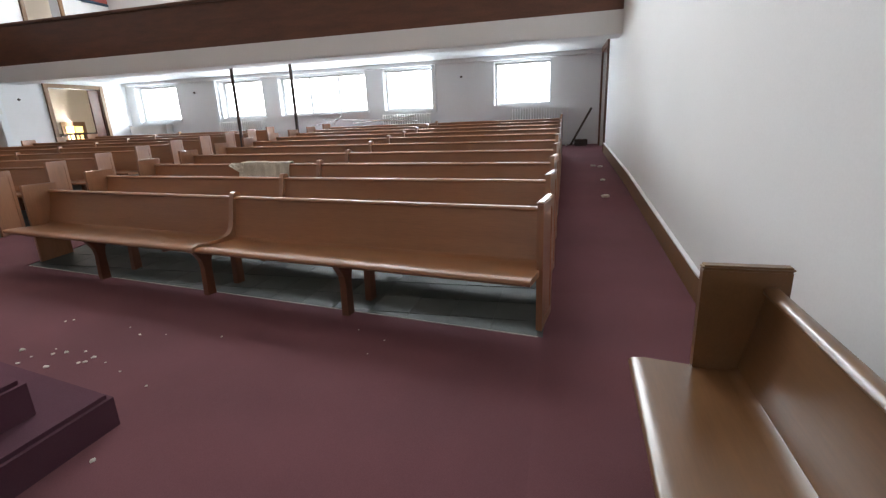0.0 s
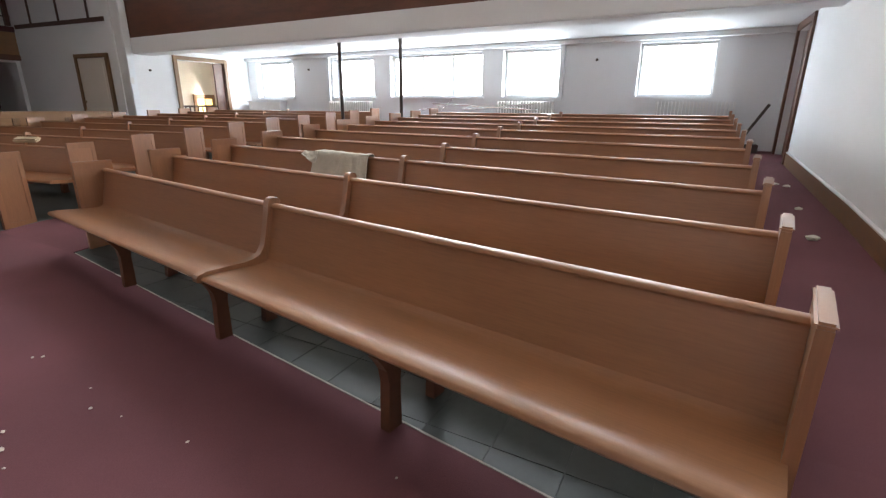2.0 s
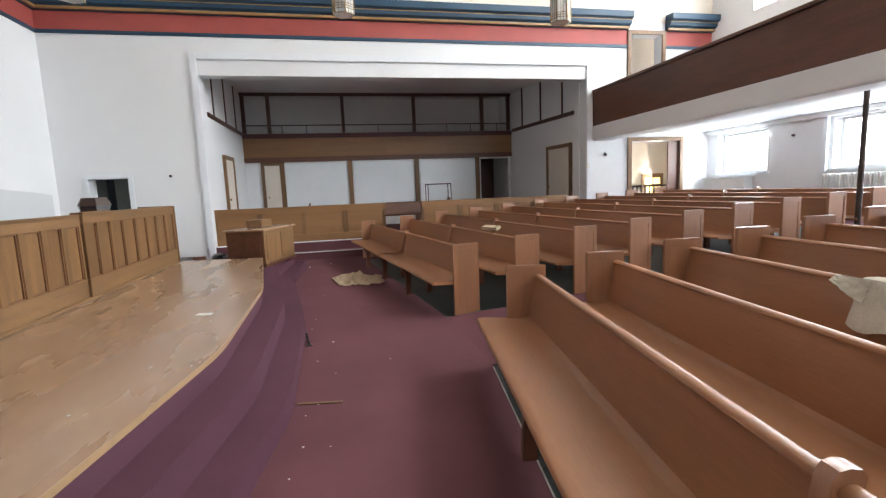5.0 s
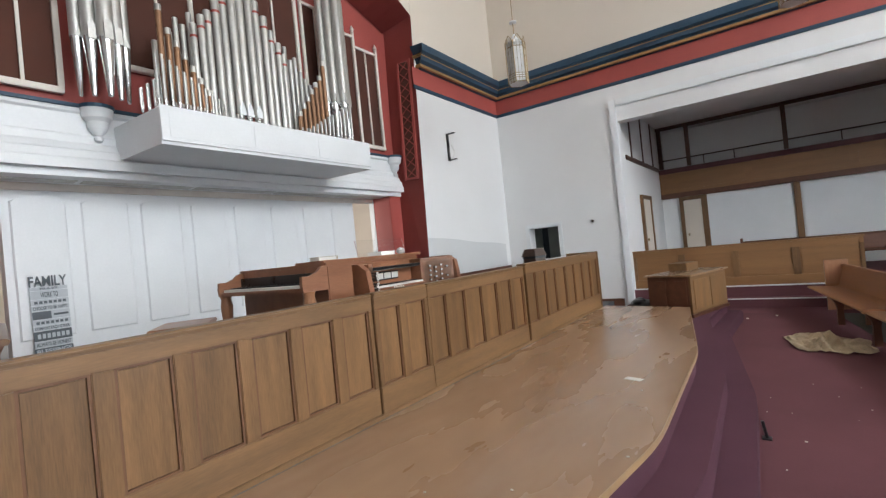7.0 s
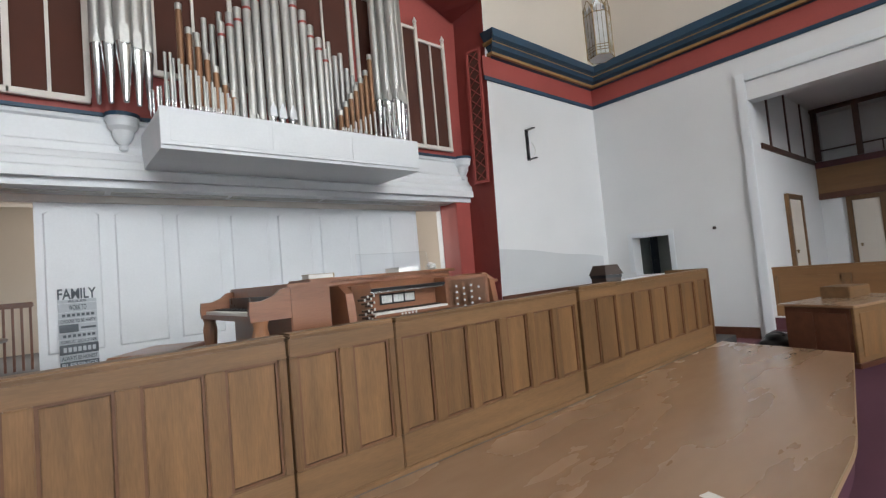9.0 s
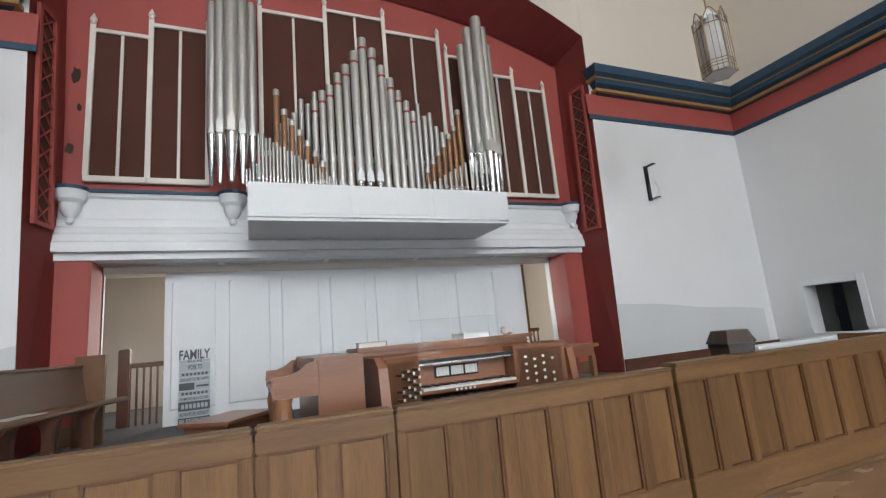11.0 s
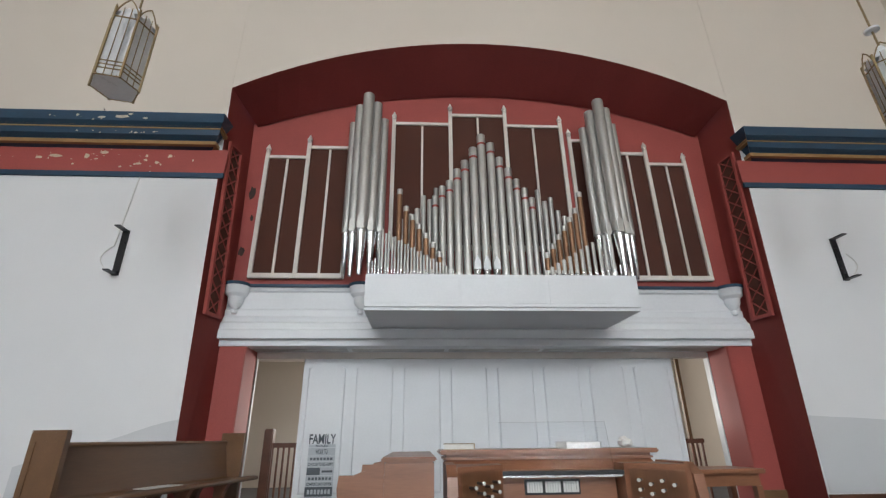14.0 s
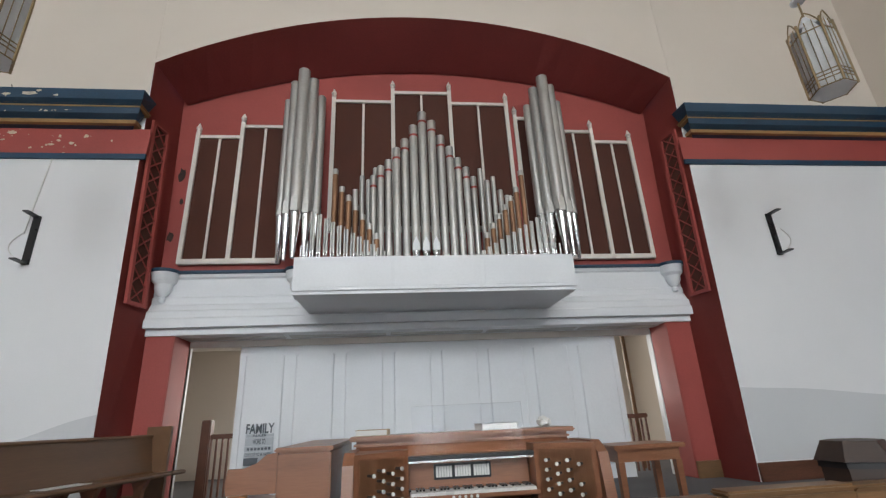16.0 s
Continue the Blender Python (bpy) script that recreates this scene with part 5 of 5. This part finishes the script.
# piano
pn = thing("piano", "small walnut upright piano turned sideways", "piano")
PX0, PX1, PY0, PY1 = -5.38, -4.83, -2.3, -1.02
part("case", block(PX0, PY0, PLAT + 0.02, PX0 + 0.29, PY1, 1.59, 0.008), WALNUT, pn)
part("lid", block(PX0 - 0.015, PY0 - 0.015, 1.59, PX0 + 0.31, PY1 + 0.015, 1.615, 0.008), WALNUT, pn)
for y in (PY0, PY1 - 0.035):
    arm = [(PX0 + 0.29, 1.39), (PX1, 1.39), (PX1 + 0.008, 1.45), (PX1, 1.52), (PX1 - 0.08, 1.52), (PX1 - 0.15, 1.545), (PX1 - 0.2, 1.585), (PX0 + 0.29, 1.595)]
    part("arm", prism(arm, "y", y, y + 0.035), WALNUT, pn)
    lx = PX1 - 0.06
    part("leg", lathe([(0.022, 0), (0.03, 0.03), (0.02, 0.1), (0.03, 0.45), (0.05, 0.68), (0.056, 0.77), (0.045, 0.83), (0.055, 0.868)], 10, at=(lx, y + 0.02, PLAT)), PEW_END, pn, "turned amber leg", smooth=True)
part("key_bed", block(PX0 + 0.29, PY0 + 0.035, 1.39, PX1 - 0.005, PY1 - 0.035, 1.425, 0.005), WALNUT, pn)
part("fall_board", block(PX0 + 0.29, PY0 + 0.035, 1.425, PX0 + 0.33, PY1 - 0.035, 1.54), BLACK, pn, "dark fall board")
wk, bk = bmesh.new(), bmesh.new()
n = 52
w = (PY1 - PY0 - 0.09) / n
for k in range(n):
    y = PY0 + 0.045 + k * w
    block(PX0 + 0.37, y + 0.0008, 1.425, PX1 - 0.03, y + w - 0.0008, 1.448, into=wk)
    if k % 7 not in (1, 4):
        block(PX0 + 0.37, y + 0.72 * w, 1.448, PX0 + 0.46, y + 1.28 * w, 1.46, into=bk)
part("white_keys", wk, PAPER, pn, "row of white keys")
part("black_keys", bk, BLACK, pn, "row of black keys")
part("music_desk", block(PX0 + 0.29, PY0 + 0.1, 1.54, PX0 + 0.31, PY1 - 0.1, 1.588), WALNUT, pn)

# benches, table, stands
def bench(name, x, y, z0, w, d, h, turn, top, label, cat):
    b = thing(name, label, cat, pose(x, y, z0, 0, 0, turn))
    part("seat", block(-w / 2, -d / 2, h - 0.035, w / 2, d / 2, h, 0.008), top, b)
    part("apron", block(-w / 2 + 0.04, -d / 2 + 0.04, h - 0.12, w / 2 - 0.04, d / 2 - 0.04, h - 0.036), WALNUT, b)
    for sx in (-1, 1):
        for sy in (-1, 1):
            cx, cy = sx * (w / 2 - 0.06), sy * (d / 2 - 0.06)
            bm = prism([(cx - 0.025, cy - 0.025), (cx + 0.025, cy - 0.025), (cx + 0.025, cy + 0.025), (cx - 0.025, cy + 0.025)], "z", 0, h - 0.12)
            for v in bm.verts:
                if v.co.z < 0.01:
                    v.co.x, v.co.y = cx + (v.co.x - cx) * 0.65, cy + (v.co.y - cy) * 0.65
            part("leg", bm, WALNUT, b)
    return b


bench("piano_bench", -4.55, -2.42, PLAT, 0.46, 0.66, 0.66, -36, WALNUT, "brown wooden piano bench beside the piano", "bench")
bench("side_table", -7.66, -2.05, PLAT, 0.6, 0.42, 0.95, 4, WALNUT, "tall reddish wooden side table beside the console", "table")
hexb = thing("hexagonal_stand", "dark wooden six-sided stand behind the choir rail", "stand", pose(-8.0, -0.45, PLAT))
hp = lambda r: [(r * math.cos(math.pi * (i + 0.5) / 3), r * math.sin(math.pi * (i + 0.5) / 3)) for i in range(6)]
part("shaft", prism(hp(0.155), "z", 0, 0.92), DARKWOOD, hexb)
bm = prism(hp(0.18), "z", 0.92, 1.01)
for v in bm.verts:
    if v.co.z > 0.99:
        v.co.x *= 0.72
        v.co.y *= 0.72
part("top", bm, DARKWOOD, hexb)
part("plate", prism(hp(0.165), "z", 0.89, 0.918), BLACK, hexb)

# sign with lettering
SIGNGREY = mat("slate_paint", (0.10, 0.115, 0.13), 0.7, var=0.1, scale=8)
SIGNPALE = mat("pale_grey_paint", (0.50, 0.53, 0.56), 0.7, var=0.06, scale=8)
sg = thing("wall_sign", "grey and white slatted sign with painted lettering", "sign", pose(-4.09, -4.385, LOFT + 0.002, 2.5))


def words(text, z, h, width, material, parent):
    c = bpy.data.curves.new("words", "FONT")
    c.body, c.align_x, c.extrude, c.offset = text, "CENTER", 0.002, 0.02
    tmp = bpy.data.objects.new("words", c)
    me = bpy.data.meshes.new_from_object(tmp)
    bpy.data.objects.remove(tmp)
    xs = [v.co.x for v in me.vertices]
    ys = [v.co.y for v in me.vertices]
    sx, sy = width / (max(xs) - min(xs)), h / (max(ys) - min(ys))
    x0, y0 = (max(xs) + min(xs)) / 2, min(ys)
    for v in me.vertices:
        v.co = Vector((-(v.co.x - x0) * sx, 0.013 + v.co.z, z + (v.co.y - y0) * sy))
    me.materials.append(material)
    ob = new("lettering", me)
    ob.parent = parent


ROWS_SIGN = [(0.00, 0.075, 1, "BLESSINGS"), (0.08, 0.065, 0, "ALWAYS BE HONEST"), (0.15, 0.105, 1, ""), (0.26, 0.05, 0, "COMFORT EACH OTHER"), (0.315, 0.06, 0, ""), (0.38, 0.09, 2, ""), (0.475, 0.055, 0, "CHOOSE TO BE HAPPY"), (0.535, 0.06, 3, ""), (0.60, 0.09, 0, "WORK TO"), (0.695, 0.035, 0, "RULES")]
for z, h, kind, text in ROWS_SIGN:
    slat = part("slat", block(-0.165, 0, z, 0.165, 0.012, z + h, 0.002), SIGNGREY if kind == 1 else SIGNPALE, sg)
    ink = SIGNPALE if kind == 1 else SIGNGREY
    if text:
        words(text, z + h * 0.18, h * 0.64, 0.3 if len(text) > 8 else 0.15, ink, slat)
    elif kind == 2:
        part("dark_block", block(0.0, 0.012, z + 0.004, 0.16, 0.0135, z + h - 0.004), SIGNGREY, slat)
        part("bar", block(-0.15, 0.012, z + h * 0.35, -0.02, 0.0135, z + h * 0.6), SIGNGREY, slat)
    else:
        for k in range(7):
            part("bar", block(-0.14 + k * 0.041, 0.012, z + h * 0.25, -0.112 + k * 0.041, 0.0135, z + h * 0.72), ink, slat)
words("FAMILY", 0.735, 0.115, 0.33, SIGNGREY, sg)

# stair rails in the passages behind
for x0, x1 in ((-3.72, -3.2), (-9.35, -8.82)):
    s = thing("stair_rail", "brown wooden stair rail with pale balusters", "stair rail", group="passage stair rails")
    part("hand_rail", block(x0, -5.03, 1.62, x1, -4.97, 1.68, 0.01), DARK_OAK, s)
    part("newel", block(x1 - 0.12, -5.07, LOFT, x1 - 0.0, -4.93, 1.86, 0.012), DARK_OAK, s)
    for i in range(6):
        x = x0 + 0.03 + i * (x1 - x0 - 0.15) / 5
        part("baluster", block(x - 0.012, -5.012, LOFT, x + 0.012, -4.988, 1.62), DARK_OAK, s)
lf = thing("passage_ceiling_light", "round white passage ceiling light", "ceiling light")
part("shade", lathe([(0.1, 3.195), (0.13, 3.13), (0.1, 3.06), (0.02, 3.03)], 16, at=(-9.1, -5.9, 0)), LAMPGLASS, lf, smooth=True)
part("base", lathe([(0.07, 3.2), (0.07, 3.19), (0.06, 3.185)], 16, at=(-9.1, -5.9, 0)), BRASS, lf)
tagged(obj("passage_post", block(-9.345, -5.3, LOFT, -9.295, -5.25, 3.19), OAK_UP), "brown wooden upright in the passage", "post", kind="structure")
tagged(obj("passage_beam", block(-3.9, -6.2, 2.95, -1.6, -5.9, 3.19), CREAM), "cream beam in the passage ceiling", "beam", kind="structure")

# ---- lectern and loose things ----
le = thing("lectern", "low oak lectern desk with a pale worn top", "lectern", pose(-10.35, 0.93, 2 * RISER, 0, 0, -17))
part("body", block(-0.58, -0.30, 0.0, 0.58, 0.30, 0.575, 0.008), DARK_OAK, le, "dark panelled sides")
for a, b in ((-0.27, -0.02), (0.02, 0.27)):
    part("front_panel", block(0.58, a, 0.1, 0.592, b, 0.52, 0.005), DARK_OAK, le)
part("side_board", block(-0.58, 0.30, 0.04, 0.58, 0.325, 0.572, 0.004), OAK_LONG, le, "golden oak board")
for a, b in ((-0.5, -0.03), (0.03, 0.5)):
    part("side_panel", block(a, 0.325, 0.1, b, 0.334, 0.52, 0.004), OAK_UP, le, "golden oak panel")
part("base", block(-0.6, -0.32, 0, 0.6, 0.345, 0.05, 0.006), DARK_OAK, le)
part("top", block(-0.63, -0.34, 0.576, 0.63, 0.36, 0.60, 0.008), PLATFORM, le, "pale worn top")
part("book_box", block(-0.45, -0.28, 0.60, -0.05, 0.0, 0.72, 0.008), OAK_LONG, le)


def cloth(name, x, y, z, w, d, h, material, label, seed, turn=0):
    """A crumpled cloth lying in folds."""
    bm = bmesh.new()
    bmesh.ops.create_grid(bm, x_segments=44, y_segments=30, size=0.5)
    for v in list(bm.verts):
        a = math.atan2(v.co.y, v.co.x)
        r = 2 * max(abs(v.co.x), abs(v.co.y))
        edge_r = 0.5 * (0.75 + 0.3 * noise.noise(Vector((math.cos(a) * 1.6, math.sin(a) * 1.6, seed))))
        px, py = math.cos(a) * r * edge_r, math.sin(a) * r * edge_r
        f = abs(noise.noise(Vector((px * 5, py * 9, seed)))) + 0.5 * abs(noise.noise(Vector((px * 13, py * 11, seed + 3))))
        v.co = Vector((px * w, py * d, 0.006 + h * f * (1.15 - r) ** 0.6))
    bmesh.ops.solidify(bm, geom=bm.faces[:], thickness=0.004)
    ob = tagged(obj(name, bm, material, smooth=True), label, "cloth")
    ob.matrix_world = pose(x, y, z, 0, 0, turn)
    return ob


cloth("dropped_cloth", -9.85, 2.5, 0.008, 1.7, 0.95, 0.16, CLOTHTAN, "crumpled tan cloth dropped on the carpet", 3.1, 20)
# cloth hung over a pew back
bm = bmesh.new()
bmesh.ops.create_grid(bm, x_segments=60, y_segments=44, size=0.5)
for v in bm.verts:
    a, k = v.co.x, v.co.y
    front, rear = 0.235 + 0.05 * noise.noise(Vector((a * 4, 3.0, 9.0))), 0.12 + 0.05 * noise.noise(Vector((a * 5, -3.0, 9.0)))
    fold = 0.018 * (0.6 + noise.noise(Vector((a * 9 + k, k * 1.5, 7.0)))) + 0.006 * noise.noise(Vector((a * 30, k * 8, 2.0)))
    if k < -0.12:
        d = (-0.12 - k) / 0.38 * front
        y, z = -0.042 - 0.31 * d - fold, -d
    elif k > 0.12:
        d = (k - 0.12) / 0.38 * rear
        y, z = 0.042 - 0.05 * d + fold, -d
    else:
        y, z = 0.35 * k, 0.014 + 0.02 * (0.5 + noise.noise(Vector((a * 7, k * 4, 1.0)))) * (1 - (k / 0.12) ** 2)
    spread = 0.72 + 0.1 * max(0.0, -k) + 0.05 * noise.noise(Vector((k * 3, 2.0, a)))
    v.co = Vector((a * spread, y, z))
tail = bmesh.ops.create_grid(bm, x_segments=14, y_segments=8, size=0.5)["verts"]
for v in tail:
    a, k = v.co.x, v.co.y
    v.co = Vector((-0.43 + 0.2 * a, -0.05 - 0.05 * (0.5 - k) + 0.015 * noise.noise(Vector((a * 6, k * 4, 5.0))), 0.012 - (0.03 + 0.1 * (0.5 + a)) * (0.5 - k)))
bmesh.ops.solidify(bm, geom=bm.faces[:], thickness=0.005)
GREEN = mat("pale_sage_cloth", (0.58, 0.55, 0.46), 0.95, var=0.1, scale=5, fine=90, bump=0.3)
tagged(obj("draped_cloth", bm, GREEN, smooth=True), "pale sage cloth hung over a pew back", "cloth").matrix_world = pose(-3.5, 5.062, ground(2.92 + 2 * 0.777 + 0.53) + 0.768, 0, 0, -6.6)
bag = bmesh.new()
bmesh.ops.create_icosphere(bag, subdivisions=4, radius=0.2)
for v in bag.verts:
    v.co *= 1 + 0.4 * noise.noise(v.co * 7)
    v.co.z = max(0, v.co.z * 0.6 + 0.03)
tagged(obj("black_bag", bag, BLACK, smooth=True), "crumpled black plastic bag on the floor", "bag").matrix_world = pose(-10.75, 0.16, 2 * RISER)
tagged(obj("wood_strip", block(-0.16, -0.014, 0, 0.16, 0.014, 0.008, 0.002), OAK_LONG), "thin broken strip of wood on the carpet", "wood strip").matrix_world = pose(-5.185, 2.07, 0.008, 0, 0, 80)
knob = thing("door_stop", "small black metal stop by the step", "floor fitting", pose(-6.53, 1.91, 0.008))
part("plate", block(-0.03, -0.03, 0, 0.03, 0.03, 0.01), BLACK, knob)
part("pin", rod((0, 0, 0.01), (0, -0.02, 0.13), 0.012), BLACK, knob)
DEBRIS = mat("plaster_crumb", (0.62, 0.58, 0.50), 0.9, var=0.15, scale=30, fine=90)


def crumb(x, y, z, r, seed):
    g = random.Random(seed)
    bm = bmesh.new()
    bmesh.ops.create_icosphere(bm, subdivisions=1, radius=r)
    for v in bm.verts:
        v.co *= 0.7 + 0.6 * g.random()
        v.co.z = max(-0.2 * r, v.co.z * 0.45)
    tagged(obj("plaster_crumb", bm, DEBRIS), "small pale crumb of plaster on the floor", "debris", group="plaster crumbs").matrix_world = pose(x, y, z + 0.2 * r, 0, 0, g.random() * 360)


SPOTS = [(-3.46, 2.37, 1.2), (-2.72, 2.25, 1.1), (-2.12, 2.32, 1), (-3.32, 1.92, 2.4), (-3.15, 1.78, 1.6), (-2.92, 1.78, 2.0), (-2.91, 1.69, 1.8), (-2.77, 1.64, 1), (-2.6, 1.89, 0.8), (-2.41, 1.82, 1.0), (-2.12, 1.72, 1.1), (-1.85, 1.19, 1.6), (-6.56, 2.14, 1.3), (-4.62, 2.0, 0.9), (-11.6, 1.6, 2.5), (-11.9, 2.0, 2.6), (-3.5, 2.34, 1.2)]
for i, (x, y, r) in enumerate(SPOTS):
    crumb(x, y, 0.008, 0.0085 * r, i)
g = random.Random(21)
for i in range(22):
    x, y = g.uniform(-9, -1), g.uniform(2.0, 2.75)
    crumb(x, y - 0.1, 0.008, g.uniform(0.003, 0.007), 100 + i)
for i in range(10):
    crumb(g.uniform(-3.6, -2.7), g.uniform(1.75, 2.05), 0.008, g.uniform(0.006, 0.016), 200 + i)
for x, y in ((-5.79, 1.25), (-4.25, 1.04), (-4.76, 1.41), (-4.07, 0.69), (-6.03, 1.16), (-8.0, 0.16)):
    crumb(x, y, PLAT, 0.008, int(x * -100))
tagged(obj("loose_paper", block(-0.08, -0.04, 0, 0.08, 0.04, 0.003), PAPER), "scrap of printed paper on the platform", "paper").matrix_world = pose(-6.04, 1.14, PLAT, 0, 0, 75) @ Matrix.Diagonal((0.8, 0.8, 1, 1))
for x, y, r in ((0.58, 6.43, 0.06), (0.62, 7.5, 0.04), (0.66, 8.75, 0.05), (0.54, 8.85, 0.045)):
    crumb(x, y, ground(y) + 0.008, r, int(y * 10))
# things at the back: leaning board, box, broken stand
zb = ground(11.9) + 0.008
tagged(obj("leaning_board", block(-0.025, -0.012, 0, 0.025, 0.012, 0.98, 0.004), IRON), "dark board leaning in the corner", "board").matrix_world = pose(0.16, 12.04, zb + 0.004, 0, 28, 0)
tagged(obj("storage_box", block(0.25, 11.82, zb, 0.55, 12.1, zb + 0.15, 0.01), IRON), "dark box on the floor in the corner", "box")
# broken trestle lying across the rear pews
tr = thing("broken_stand", "grey metal stand lying across the rear pews", "stand")
for p, q, r in (((-5.6, 10.55, 1.42), (-3.3, 10.75, 1.30), 0.018), ((-5.4, 10.6, 1.28), (-5.15, 10.6, 1.5), 0.014), ((-4.9, 10.65, 1.30), (-3.4, 10.72, 1.42), 0.014), ((-5.9, 10.5, 1.28), (-5.2, 10.58, 1.4), 0.012)):
    part("bar", rod(p, q, r * 0.6), TIN, tr)
tagged(obj("pew_cloth", block(-0.16, -0.06, 0, 0.16, 0.06, 0.05, 0.02), CLOTHTAN), "folded tan cloth on a pew back", "cloth").matrix_world = pose(-8.35, 4.40, 0.87, 20, 0, 30)
hb = make_pew("hall_pew", 4.1, [], "long dark pew standing in the side hall", "side seats", DARK_OAK)
hb.matrix_basis = pose(-15.3, 1.4, HF, 0, 0, 90)
ch = thing("metal_stand", "thin dark metal frame stand in the side hall", "stand", pose(-15.9, 5.2, HF))
for sx in (-0.2, 0.2):
    for sy in (-0.35, 0.35):
        part("leg", rod((sx, sy, 0), (sx, sy, 1.25), 0.014), IRON, ch)
for sx in (-0.2, 0.2):
    part("bar", rod((sx, -0.35, 1.25), (sx, 0.35, 1.25), 0.014), IRON, ch)
for sy in (-0.35, 0.35):
    part("bar", rod((-0.2, sy, 1.25), (0.2, sy, 1.25), 0.014), IRON, ch)

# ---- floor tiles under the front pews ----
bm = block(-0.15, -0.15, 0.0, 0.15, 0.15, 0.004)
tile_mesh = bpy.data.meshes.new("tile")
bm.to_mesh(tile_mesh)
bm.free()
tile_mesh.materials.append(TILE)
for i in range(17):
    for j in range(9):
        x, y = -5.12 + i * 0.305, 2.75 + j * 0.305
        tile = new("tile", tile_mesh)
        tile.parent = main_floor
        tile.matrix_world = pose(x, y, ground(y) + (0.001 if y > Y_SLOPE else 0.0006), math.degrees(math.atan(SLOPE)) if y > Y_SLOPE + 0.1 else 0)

# a loose wire on the plaster over the cornice
wr = thing("loose_wire", "thin dark loose wire hanging on the plaster", "wire")
for p, q in (((-1.02, 5.74), (-1.00, 5.86)), ((-1.00, 5.86), (-0.97, 5.93)), ((-1.12, 5.88), (-1.2, 5.82)), ((-1.2, 5.82), (-1.22, 5.74))):
    part("strand", rod((p[0], YO + 0.012, p[1]), (q[0], YO + 0.012, q[1]), 0.006, 5), IRON, wr)
